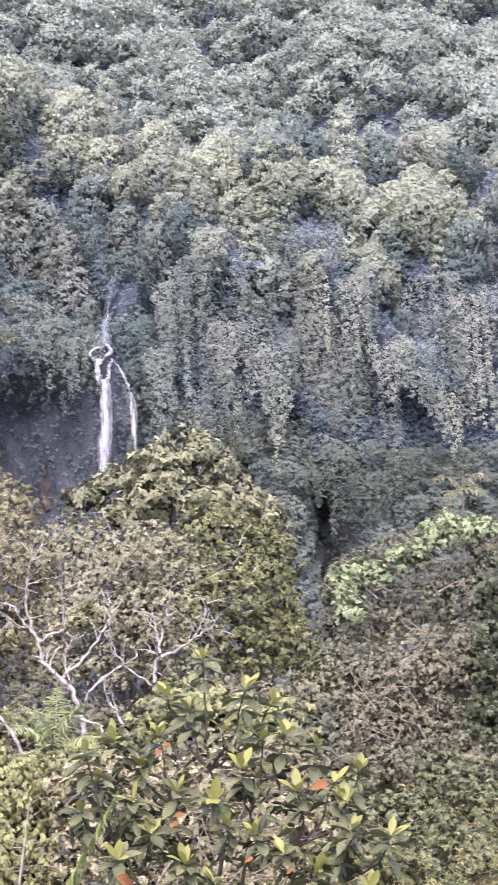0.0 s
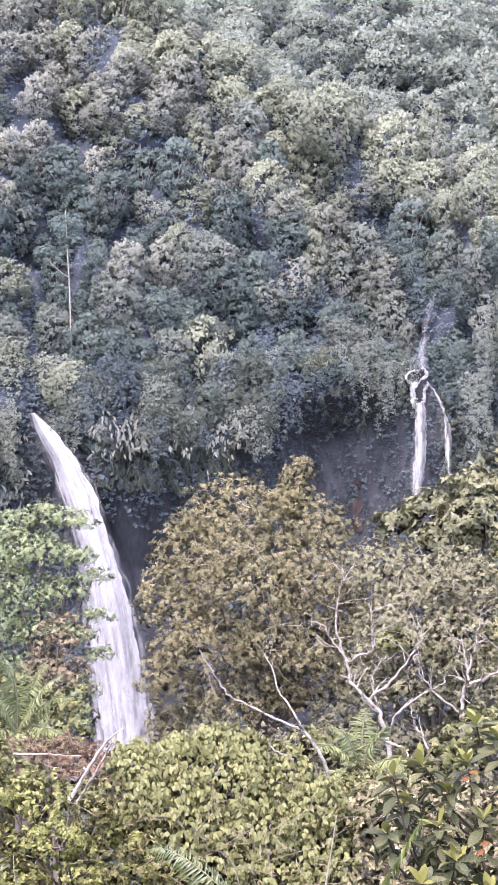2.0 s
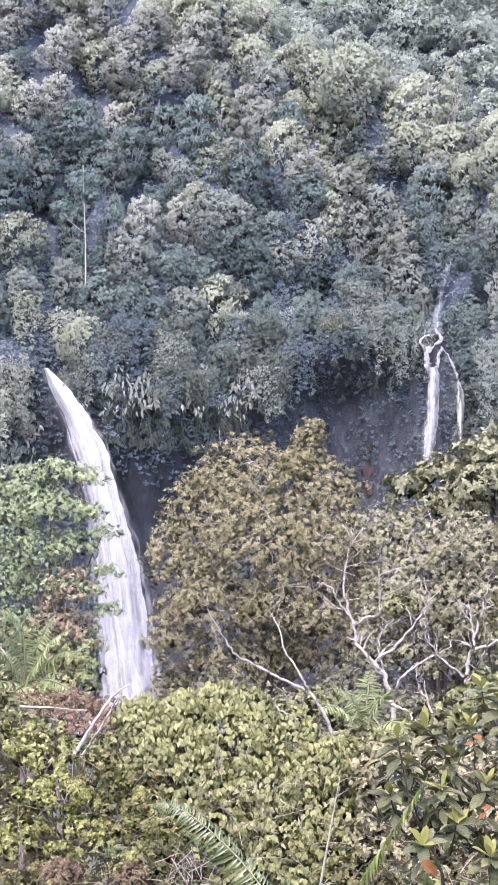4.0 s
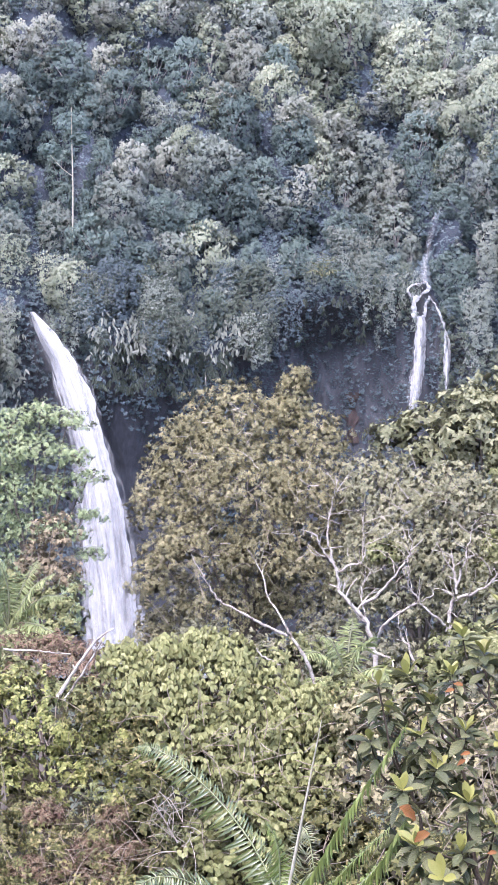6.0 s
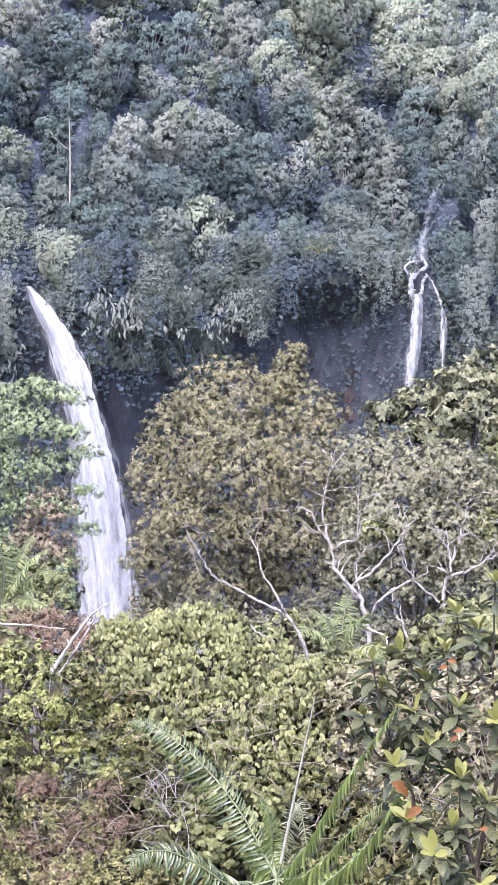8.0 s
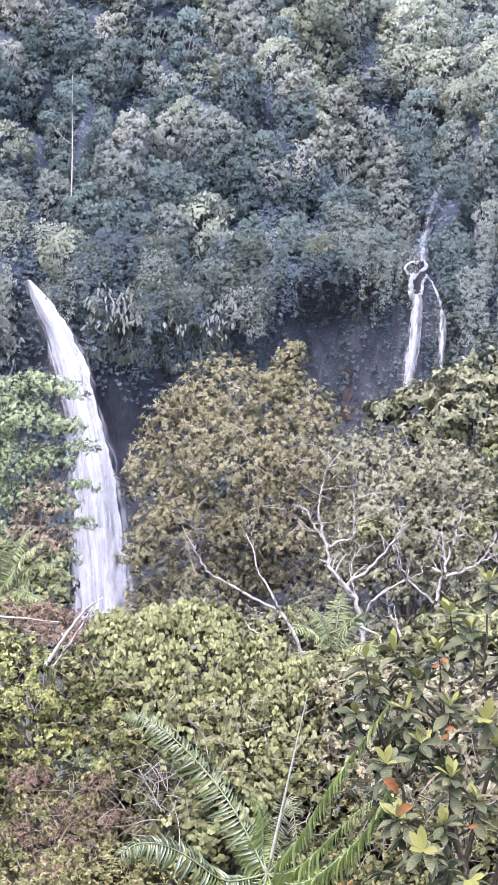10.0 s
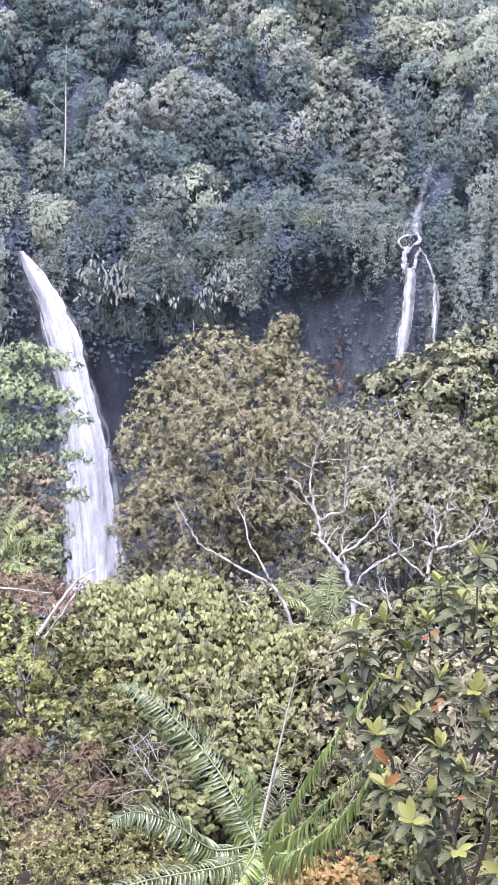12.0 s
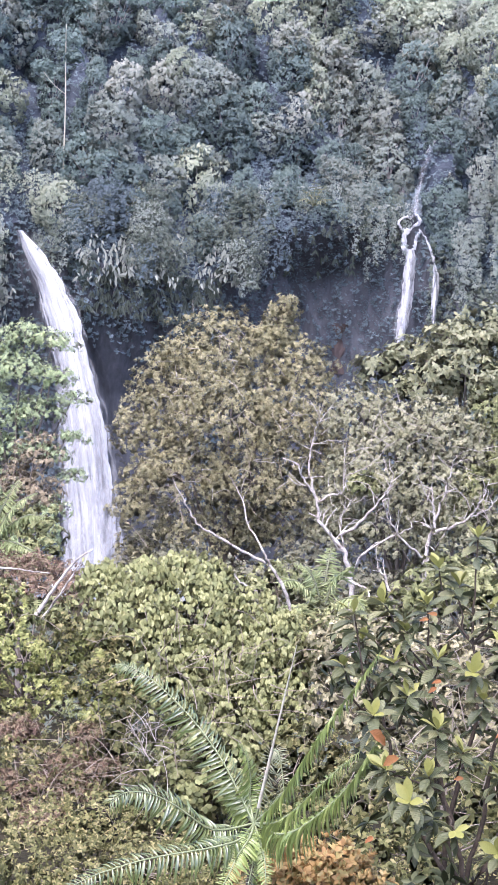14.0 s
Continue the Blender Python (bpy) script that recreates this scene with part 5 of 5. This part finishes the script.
for i, (u, v, d) in enumerate(TIPS):
    tip = site(u, v, d)
    main = min(mains, key=lambda m: np.min(np.linalg.norm(m[6:18] - tip + np.array((0, 0, .25)), axis=1)))
    foot = main[6 + int(np.argmin(np.linalg.norm(main[6:18] - tip + np.array((0, 0, .25)), axis=1)))]
    path = smooth_path([foot, foot + (tip - foot) * np.array((.6, .6, .3)) + rng.normal(0, .03, 3), tip], 9, .008)
    part("twig", mesh_np("twig", *tube(path - shrub_root, [.012, .007], 5), M_STEM, True), shrub)
    axis = unit(path[-1] - path[-3] + np.array((0, 0, .1)))
    p, dd, up = whorl_dirs(tip[None], axis[None], 5, 0, (.55, 1.15))
    for j in range((5, 4, 3)[i % 3]):
        part("young_leaf", young_leaf[j % 2], shrub, "yellow-green young leaf", leaf_pose(p[j] - shrub_root, dd[j], axis, rng.uniform(.13, .21)))
    for level, (back, nl) in enumerate(((.02, 5), (.08, 4), (.17, 3))):
        q = tip - axis * back
        p, dd, up = whorl_dirs(q[None], unit(axis + np.array((0, -.1, .5)))[None], nl, .05 + .1 * level, (-.1, .55 - .25 * level))
        for j in range(nl):
            part("leaf", old_leaf[int(rng.integers(0, 3))], shrub, matrix=leaf_pose(q - shrub_root, unit(dd[j] + np.array((0, 0, -.08 * level))), (rng.normal(0, .25), 0, 1), rng.uniform(.13, .24), rng.normal(0, .35)))
WITHERED = [(755, 1571, 12.2, .2), (812, 1618, 12.1, .17), (863, 1348, 12.7, 0.08), (880, 1470, 12.3, 0.08), (934, 1651, 11.8, 0.08), (775, 1771, 11.4, 0.08), (848, 1356, 12.7, 0.08), (872, 1482, 12.3, 0.08), (1148, 1441, 12.4, 0.16), (1003, 1560, 12.1, 0.08), (1077, 1589, 12.0, 0.08)]
# the many leaves deeper inside, coloured darker for the shade there
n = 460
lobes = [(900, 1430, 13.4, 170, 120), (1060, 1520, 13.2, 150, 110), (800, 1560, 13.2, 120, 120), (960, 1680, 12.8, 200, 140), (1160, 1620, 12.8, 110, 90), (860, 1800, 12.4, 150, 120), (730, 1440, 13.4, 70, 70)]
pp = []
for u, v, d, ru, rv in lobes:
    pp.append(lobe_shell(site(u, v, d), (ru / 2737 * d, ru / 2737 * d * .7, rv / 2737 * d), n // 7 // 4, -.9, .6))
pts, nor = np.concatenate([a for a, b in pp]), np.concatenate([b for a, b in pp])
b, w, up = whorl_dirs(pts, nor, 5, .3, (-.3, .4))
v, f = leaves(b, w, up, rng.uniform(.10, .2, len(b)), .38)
part("inner_leaves", mesh_np("inner_leaves", v - shrub_root, f, M_SHRUB_SHADE), shrub)["kind"] = "stuff"
for u, v, d, size in WITHERED:
    p = site(u, v, d)
    part("withered_leaf", wither, shrub, "orange withered leaf", leaf_pose(p - shrub_root, (rng.choice((-1, 1)) * .8, rng.normal(0, .3), rng.normal(-.1, .3)), (0, -.7, .6), size))

# russet young growth low in front
leafy("russet_shrub", "low shrub with russet-orange young leaves", "shrub",
      [(640, 1850, 14.5, 60, 34), (700, 1840, 14.5, 60, 34), (590, 1875, 14.5, 50, 30), (740, 1880, 14.5, 60, 30), (660, 1900, 14.3, 110, 40)], .085, .5, M_RUST, (660, 1990, 14.5), 1.5, 7, .02, (.4, 1.3), M_STEM, .02, clump=3, hard=1.5)

# ---------- the palm ----------
heart = site(554, 1754, 14)
palm_base = heart.copy()
palm_base[2] = ground_height(palm_base[0], palm_base[1])
palm = thing("palm", palm_base, "young palm with long arching feathered fronds", "palm")
trunk_path = smooth_path([(0, 0, -.3), (.02, 0, .5 * (heart - palm_base)[2]), heart - palm_base], 8)
part("trunk", mesh_np("trunk", *tube(trunk_path, [.06, .045], 8, .15), M_STEM, True), palm)
blade = leaf_mesh("leaflet", M_PALM, .12, .75, 6, 0, .25, 1.1)
pale_blade = leaf_mesh("leaflet", M_PALM_PALE, .10, .8, 6, 0, .25, 1.1)
braid_blade = leaf_mesh("leaflet", M_PALM_MID, .2, .5, 6, 0, .25, 1.1)
young_blade = leaf_mesh("leaflet", M_PALM_YOUNG, .125, .45, 6, 0, .25, 1.1)


def frond(points, long, sag, n, name="frond", face=(0, -.3, 1), end=.35, leaflet=None, spread=.8, along=.65):
    path = smooth_path([heart] + [site(*p) for p in points], 22)
    ob = part(name, mesh_np("rachis", *tube(path - palm_base, [.012, .008, .003], 5), M_RACHIS, True), palm)
    t = unit(np.gradient(path, axis=0))
    for i in range(n):
        s = .12 + .88 * i / (n - 1)
        q = np.array([np.interp(s, np.linspace(0, 1, 22), path[:, k]) for k in range(3)])
        d = unit(np.array([np.interp(s, np.linspace(0, 1, 22), t[:, k]) for k in range(3)]))
        side = unit(np.cross(d, np.array(face)))
        nor = np.cross(side, d)
        size = long * min(1, .45 + 2.2 * s) * (1 - (1 - end) * max(0, s - .5) * 2)
        for e in (1, -1):
            low = sag * (1 if side[2] * e < 0 else .15)
            way = unit(side * e * spread + d * along + nor * .3 + np.array((0, 0, -low)) + rng.normal(0, .07, 3))
            part("leaflet", leaflet or blade, ob, matrix=leaf_pose(q - palm_base, way, nor, size * (1 if side[2] * e < 0 else .7) * rng.uniform(.8, 1.1), rng.normal(0, .3)))
    return ob


frond([(536, 1723, 14.12), (493, 1643, 14.23), (432, 1565, 14.35), (356, 1496, 14.47), (304, 1468, 14.58), (277, 1473, 14.7)], .22, .45, 64, spread=.75, along=.45, face=(0, -.62, .78))
frond([(505, 1770, 13.77), (469, 1772, 13.63), (412, 1730, 13.5), (358, 1706, 13.37), (312, 1707, 13.23), (287, 1731, 13.1)], .24, .45, 50, spread=.75, along=.45, face=(0, -.62, .78))
frond([(532, 1789, 13.42), (472, 1808, 13.14), (364, 1831, 12.86), (259, 1871, 12.58), (193, 1915, 12.3)], .22, .4, 56, spread=.75, along=.35, face=(0, -.62, .78))
frond([(548, 1783, 13.5), (527, 1817, 13.3), (509, 1865, 13.1), (483, 1920, 12.9)], .17, .2, 44, leaflet=young_blade, along=.2, face=(0, -.8, .6))
frond([(585, 1723, 13.73), (611, 1687, 13.56), (641, 1627, 13.39), (674, 1566, 13.21), (710, 1511, 13.04), (738, 1465, 12.87), (766, 1418, 12.7)], .25, .8, 84, spread=.45, along=-.3, leaflet=braid_blade)
frond([(599, 1777, 13.42), (639, 1762, 13.23), (686, 1719, 13.05), (732, 1667, 12.87), (756, 1623, 12.68), (769, 1591, 12.5)], .31, .9, 74, spread=.45, along=-.2, leaflet=braid_blade)
frond([(592, 1754, 13.6), (632, 1722, 13.4), (682, 1664, 13.2), (740, 1608, 13.0)], .26, .9, 56, spread=.45, along=-.2, leaflet=braid_blade)
frond([(565, 1703, 13.93), (574, 1649, 13.87), (580, 1607, 13.8), (593, 1622, 13.73), (604, 1679, 13.67), (612, 1753, 13.6)], .13, .6, 44, leaflet=pale_blade, spread=.8, along=.1, face=(0, -1, .35))
frond([(543, 1714, 14.17), (543, 1672, 14.15), (534, 1630, 14.12), (516, 1605, 14.1)], .2, .9, 40, leaflet=young_blade, spread=.8, along=.3)
frond([(534, 1736, 14.2), (510, 1706, 14.2), (497, 1669, 14.2)], .19, .9, 34, leaflet=young_blade, spread=.8, along=.3)
frond([(576, 1734, 14.03), (594, 1701, 13.97), (624, 1678, 13.9)], .17, 1.0, 30, spread=.5, along=.2)
frond([(566, 1784, 13.7), (578, 1822, 13.45), (584, 1880, 13.2)], .18, .5, 34, leaflet=young_blade, along=.2)
frond([(556, 1790, 13.7), (556, 1835, 13.4), (545, 1900, 13.1)], .18, .5, 34, along=.2)
part("dry_rachis", mesh_np("dry_rachis", *tube(smooth_path([site(560, 1724, 13.68) - palm_base, site(580, 1602, 13.55) - palm_base, site(595, 1512, 13.43) - palm_base, site(611, 1417, 13.3) - palm_base], 14), [.018, .010, .004], 6), M_CREAM, True), palm, "bare dry leaf stalk")


# ---------- bare white trees ----------
def bare_tree(root, limbs, label, thick, twigs=5):
    b0 = site(*root)
    b0[2] = ground_height(b0[0], b0[1])
    ob = thing("bare_tree", b0, label, "tree", "bare white trees")
    for points, r0, r1 in limbs:
        pts = [b0 + (site(*points[0]) - b0) * .0] if points[0] is None else []
        path = smooth_path(pts + [site(*p) for p in points if p is not None], 5 * len(points), thick * .12)
        chunks = [tube(path - b0, [r0 * .58, (r0 + r1) * .25, r1 * .42], 7, .16)]
        for i in range(twigs * len(points) // 4):
            k = int(rng.integers(len(path) // 3, len(path)))
            way = unit(np.array((rng.normal(0, .7), rng.normal(0, .5), abs(rng.normal(0, .6)) + .25)))
            size = rng.uniform(.25, .8) * thick * 7
            q = path[k]
            e = q + way * size
            m = q + way * size * .5 + rng.normal(0, size * .08, 3)
            chunks.append(tube(smooth_path([q, m, e], 6) - b0, [r1 * .55, r1 * .2], 4))
            if rng.uniform() < .6:
                e2 = m + unit(way + rng.normal(0, .6, 3)) * size * .45
                chunks.append(tube(smooth_path([m, (m + e2) / 2, e2], 4) - b0, [r1 * .35, r1 * .14], 4))
        part("branch", mesh_np("branch", *join(chunks), M_PALE_BARK, True), ob)
    return ob


bare_tree((710, 1500, 45), [
    ([(712, 1480, 45), (706, 1320, 45), (700, 1275, 45), (686, 1235, 45), (655, 1205, 45), (636, 1180, 45), (630, 1140, 45), (600, 1105, 45), (595, 1085, 45)], .16, .05),
    ([(632, 1150, 45), (617, 1110, 45), (612, 1070, 45), (620, 1020, 45), (628, 1000, 45)], .08, .025),
    ([(632, 1148, 45), (655, 1135, 44.8), (676, 1130, 44.7), (678, 1100, 44.6), (675, 1060, 44.5)], .075, .025),
    ([(678, 1100, 44.6), (710, 1085, 44.4), (740, 1060, 44.2)], .04, .015),
    ([(690, 1245, 45), (680, 1210, 45), (675, 1180, 45.2), (688, 1150, 45.3), (694, 1140, 45.3)], .05, .02),
    ([(678, 1205, 45), (705, 1190, 44.8), (735, 1150, 44.6), (758, 1120, 44.5), (765, 1090, 44.4)], .09, .03),
    ([(702, 1280, 45), (718, 1240, 44.5), (765, 1205, 44.2), (805, 1185, 44)], .10, .03),
    ([(700, 1290, 44.5), (730, 1300, 44), (745, 1330, 43.5), (750, 1360, 43.3)], .06, .03)],
    "bare white forked tree with twisted limbs", .16)
bare_tree((835, 1500, 45.5), [
    ([(835, 1480, 45.5), (832, 1240, 45.5), (838, 1200, 45.5), (846, 1170, 45.5), (838, 1130, 45.5), (835, 1105, 45.5)], .14, .04),
    ([(845, 1170, 45.5), (857, 1130, 45.4), (868, 1080, 45.3), (870, 1060, 45.3)], .07, .025),
    ([(848, 1190, 45.4), (880, 1180, 45.2), (910, 1160, 45), (930, 1120, 44.8), (938, 1090, 44.8)], .09, .03),
    ([(910, 1160, 45), (940, 1145, 44.8), (962, 1115, 44.7)], .05, .02),
    ([(836, 1245, 45.4), (850, 1220, 45.3), (876, 1160, 45.2)], .05, .02),
    ([(830, 1240, 45.5), (790, 1210, 45.2), (760, 1170, 45), (748, 1140, 45)], .07, .03),
    ([(795, 1370, 43), (765, 1280, 43), (748, 1260, 43.2), (752, 1245, 43.2)], .08, .03)],
    "bare white tree with a slender branching crown", .15)
bare_tree((610, 1420, 40), [
    ([(612, 1400, 40), (585, 1310, 40), (555, 1270, 40), (540, 1240, 40), (510, 1200, 40.3), (498, 1150, 40.5), (470, 1110, 40.6)], .09, .025),
    ([(545, 1265, 40), (500, 1245, 39.8), (455, 1220, 39.6), (420, 1205, 39.5), (395, 1165, 39.5), (370, 1120, 39.5)], .075, .025),
    ([(535, 1318, 39), (505, 1305, 39), (490, 1288, 39), (475, 1280, 39)], .05, .02)],
    "long bare grey branches leaning out of the bushes", .10, 1)
bare_tree((130, 1480, 36), [
    ([(130, 1400, 36), (170, 1330, 36), (205, 1280, 36), (235, 1258, 36)], .09, .04),
    ([(150, 1390, 36), (185, 1335, 35.8), (222, 1268, 35.7)], .06, .03),
    ([(40, 1300, 37), (95, 1302, 37), (160, 1306, 37)], .05, .03)],
    "fallen bleached branch leaning across the bank", .06, 1)
bare_tree((20, 1420, 50), [
    ([(70, 1290, 50), (40, 1240, 50), (0, 1190, 50), (-30, 1150, 50)], .10, .05),
    ([(60, 1280, 50), (45, 1240, 50), (60, 1210, 50)], .05, .02)],
    "broken bleached branch among the palm fronds", .06, 1)

# a thin pale trunk standing out of the forest
pale = thing("pale_trunk_tree", site(150, 575, 192), "thin straight pale trunk with a small crown in the forest", "tree")
p0 = np.array(pale.location)
part("trunk", mesh_np("trunk", *join([tube(smooth_path([np.zeros(3) - (0, 0, 1), site(149, 480, 192) - p0, site(145, 405, 192) - p0, site(143, 340, 192) - p0], 10), [.10, .06], 6),
                                      tube(smooth_path([site(148, 460, 192) - p0, site(125, 445, 191.5) - p0, site(105, 420, 191) - p0], 6), [.05, .03], 5)]), M_CREAM, True), pale)
c = []
for u, v, r in ((145, 370, 30), (108, 415, 18), (160, 395, 16)):
    p, nor = lobe_shell(site(u, v, 192), (r * .072, r * .07, r * .05), 150)
    b, w, up = whorl_dirs(p, nor, 6)
    c.append(leaves(b - p0, w, up, .32 * rng.uniform(.7, 1.2, len(b)), .7, None))
part("crown", mesh_np("crown", *join(c), M_FOREST_HAZY), pale)


# ---------- tree ferns and wild bananas ----------
def feather(path, long, n, end=.3, sag=.4, face=(0, -.4, 1)):
    """A fern frond: a stalk with a row of narrow leaflets on each side."""
    path = np.asarray(path)
    t = unit(np.gradient(path, axis=0))
    s = np.linspace(.08, 1, n)
    k = np.linspace(0, 1, len(path))
    q = np.stack([np.interp(s, k, path[:, i]) for i in range(3)], -1)
    d = unit(np.stack([np.interp(s, k, t[:, i]) for i in range(3)], -1))
    side = unit(np.cross(d, np.array(face)))
    nor = np.cross(side, d)
    size = long * np.minimum(1, .4 + 2.5 * s) * (1 - (1 - end) * np.maximum(0, s - .45) * 1.8)
    out = [leaves(q, unit(side * e + d * .4 + np.array((0, 0, -sag)) + rng.normal(0, .2, d.shape)), nor, size * rng.uniform(.6, 1.15, n), .12) for e in (1, -1)]
    return join(out)


def fern(name, at, fronds, long, mat, label, category="fern", stalk=.02, n=26, sag=.4, under=0.0):
    c = site(*at)
    base = c.copy()
    base[2] = min(c[2], ground_height(c[0], c[1])) if under else c[2] - .05
    ob = thing(name, base, label, category)
    if under:
        part("trunk", mesh_np("trunk", *tube(smooth_path([np.array((0, 0, -.3)), (c - base) * .5, c - base], 6), [.12, .09], 7, .1), M_BARK, True), ob)
    for pts in fronds:
        path = smooth_path([c] + [site(*p) for p in pts], 14) - base
        fr = part("frond", mesh_np("frond", *feather(path, long, n, sag=sag), mat), ob)
        fr["kind"] = "stuff"
        part("stalk", mesh_np("stalk", *tube(path, [stalk, stalk * .3], 4), M_FERN, True), fr)
    return ob


fern("tree_fern", (655, 1345, 41), [[(630, 1310, 41), (600, 1290, 40.6), (570, 1300, 40.2)], [(670, 1290, 41), (690, 1270, 40.6), (700, 1262, 40.4)], [(620, 1335, 40.5), (590, 1350, 40), (575, 1380, 39.8)], [(640, 1300, 41), (625, 1270, 41), (600, 1262, 41)], [(690, 1320, 40.5), (715, 1320, 40), (735, 1345, 39.8)], [(655, 1290, 41.3), (660, 1250, 41.6), (662, 1230, 41.8)], [(645, 1365, 40), (630, 1400, 39.5)]], .5, M_FERN_LIGHT, "light green tree fern among the bushes", "fern", .03, 44, .5, 1.0)
fern("wild_palm", (48, 1262, 48), [[(50, 1210, 48), (40, 1160, 48), (18, 1128, 47.5), (0, 1130, 47)], [(80, 1225, 48), (115, 1200, 47.6), (148, 1204, 47.2)], [(75, 1250, 47.5), (105, 1256, 47), (142, 1276, 46.6)], [(25, 1225, 47.6), (0, 1196, 47), (-28, 1196, 46.6)],
                                   [(60, 1215, 48.4), (82, 1165, 48.6), (98, 1140, 48.8)], [(30, 1255, 47.5), (0, 1258, 47), (-30, 1286, 46.6)], [(65, 1230, 47.5), (95, 1180, 47.2), (128, 1162, 47)], [(35, 1270, 46.8), (15, 1290, 46.3), (-5, 1325, 46)], [(40, 1215, 48), (10, 1165, 48), (-25, 1150, 47.5)], [(62, 1265, 47), (90, 1285, 46.6), (110, 1310, 46.2)]], .5, M_FERN_LIGHT, "clump of light green palm fronds at the gorge edge", "palm", .04, 60, .7, 1.0)
fern("fern", (590, 625, 184), [[(585, 605, 183.5), (570, 598, 183)], [(600, 600, 183.5), (610, 592, 183)], [(592, 595, 183.5), (590, 580, 183.4)], [(605, 612, 183), (622, 612, 182.6)], [(580, 612, 183), (565, 618, 182.6)]], 1.1, M_FERN, "pale fern growing out of the cliff", "fern", .06, 10, .3)
fern("tree_fern", (1425, 920, 120), [[(1410, 900, 120), (1385, 890, 119.5), (1370, 905, 119)], [(1440, 895, 120), (1465, 888, 119.5), (1480, 905, 119)], [(1428, 885, 120), (1425, 862, 120), (1412, 850, 119.5)], [(1405, 920, 119.5), (1390, 940, 119)], [(1450, 915, 119.5), (1475, 930, 119)]], 1.0, M_FERN, "tree fern on the dark slope of the ravine", "fern", .06, 18, .5, 1.0)

fern("fern", (200, 1569, 24), [[(179, 1555, 23.9), (166, 1560, 23.7)], [(186, 1539, 23.9), (178, 1551, 23.7)], [(214, 1543, 23.9), (224, 1553, 23.7)], [(221, 1561, 23.9), (236, 1564, 23.7)], [(203, 1535, 23.9), (206, 1548, 23.7)]], .09, M_FERN_LIGHT, "small bright fern on the earth bank", "fern", .006, 18, .3)
fern("fern", (350, 1643, 24), [[(329, 1629, 23.9), (316, 1634, 23.7)], [(336, 1613, 23.9), (328, 1625, 23.7)], [(364, 1617, 23.9), (374, 1627, 23.7)], [(371, 1635, 23.9), (386, 1638, 23.7)], [(353, 1609, 23.9), (356, 1622, 23.7)]], .09, M_FERN_LIGHT, "small bright fern on the earth bank", "fern", .006, 18, .3)

# ---------- dry twigs tangled through the near bushes ----------
def twigs(lobes, n, long, thick, mat, label):
    chunks = []
    for i in range(n):
        u, v, d, ru, rv = lobes[int(rng.integers(0, len(lobes)))]
        p = site(u + rng.normal(0, ru * .6), v + rng.normal(0, rv * .6), d - ru / 2737 * d * rng.uniform(.4, 1.05))
        way = unit(np.array((rng.normal(0, .7), rng.normal(0, .35), rng.normal(.45, .5))))
        size = long * rng.uniform(.35, 1.2)
        m = p + way * size * .5 + rng.normal(0, size * .12, 3)
        chunks.append(tube(smooth_path([p, m, p + way * size + np.array((0, 0, -.12 * size))], 6), [thick * rng.uniform(.6, 1.3), thick * .35], 3))
    return tagged(new("dry_twigs", mesh_np("dry_twigs", *join(chunks), mat)), label, "twigs", kind="stuff")


twigs([(430, 1450, 23.6, 150, 60), (540, 1520, 23, 90, 70), (360, 1640, 24.5, 90, 80), (280, 1700, 25, 80, 60), (450, 1600, 23.5, 80, 60)], 170, .7, .008, M_STICK, "thin dry twigs tangled through the bushes")
twigs([(375, 1650, 23.4, 30, 50), (350, 1600, 23.8, 30, 40)], 34, 1.1, .009, M_PALE_BARK, "upright pale sticks beside the palm")
twigs([(800, 1450, 21, 120, 80), (950, 1480, 20, 130, 90), (1080, 1500, 20, 120, 90), (860, 1620, 18, 140, 100), (1020, 1650, 18, 140, 90)], 170, .8, .007, M_STICK, "thin dry twigs tangled behind the large-leaved shrub")
twigs([(150, 1680, 26.2, 110, 50), (120, 1600, 27.6, 90, 40), (200, 1750, 25.5, 90, 40), (100, 1480, 29.5, 110, 60)], 100, .6, .007, M_STICK, "thin dry twigs over the earth bank")
twigs([(1290, 1180, 54, 110, 110), (1400, 1150, 54, 80, 100), (1250, 1330, 52, 90, 70), (830, 1120, 59, 110, 90), (470, 1120, 73, 130, 150)], 80, 2.0, .018, M_STICK, "bare grey twigs among the shrubs and trees")
twigs([(440, 910, 77, 70, 50), (400, 990, 77, 60, 60), (520, 1000, 74, 110, 80), (450, 1120, 73, 120, 80), (600, 1050, 75, 60, 80)], 90, 1.0, .02, M_PALE_BARK, "thin pale twigs showing through the olive tree's crown")
twigs([(780, 1020, 59, 100, 60), (850, 1100, 58, 100, 70), (720, 1120, 59, 80, 80), (980, 1060, 60, 80, 80)], 90, 1.2, .016, M_PALE_BARK, "thin pale twigs showing through the pale trees")
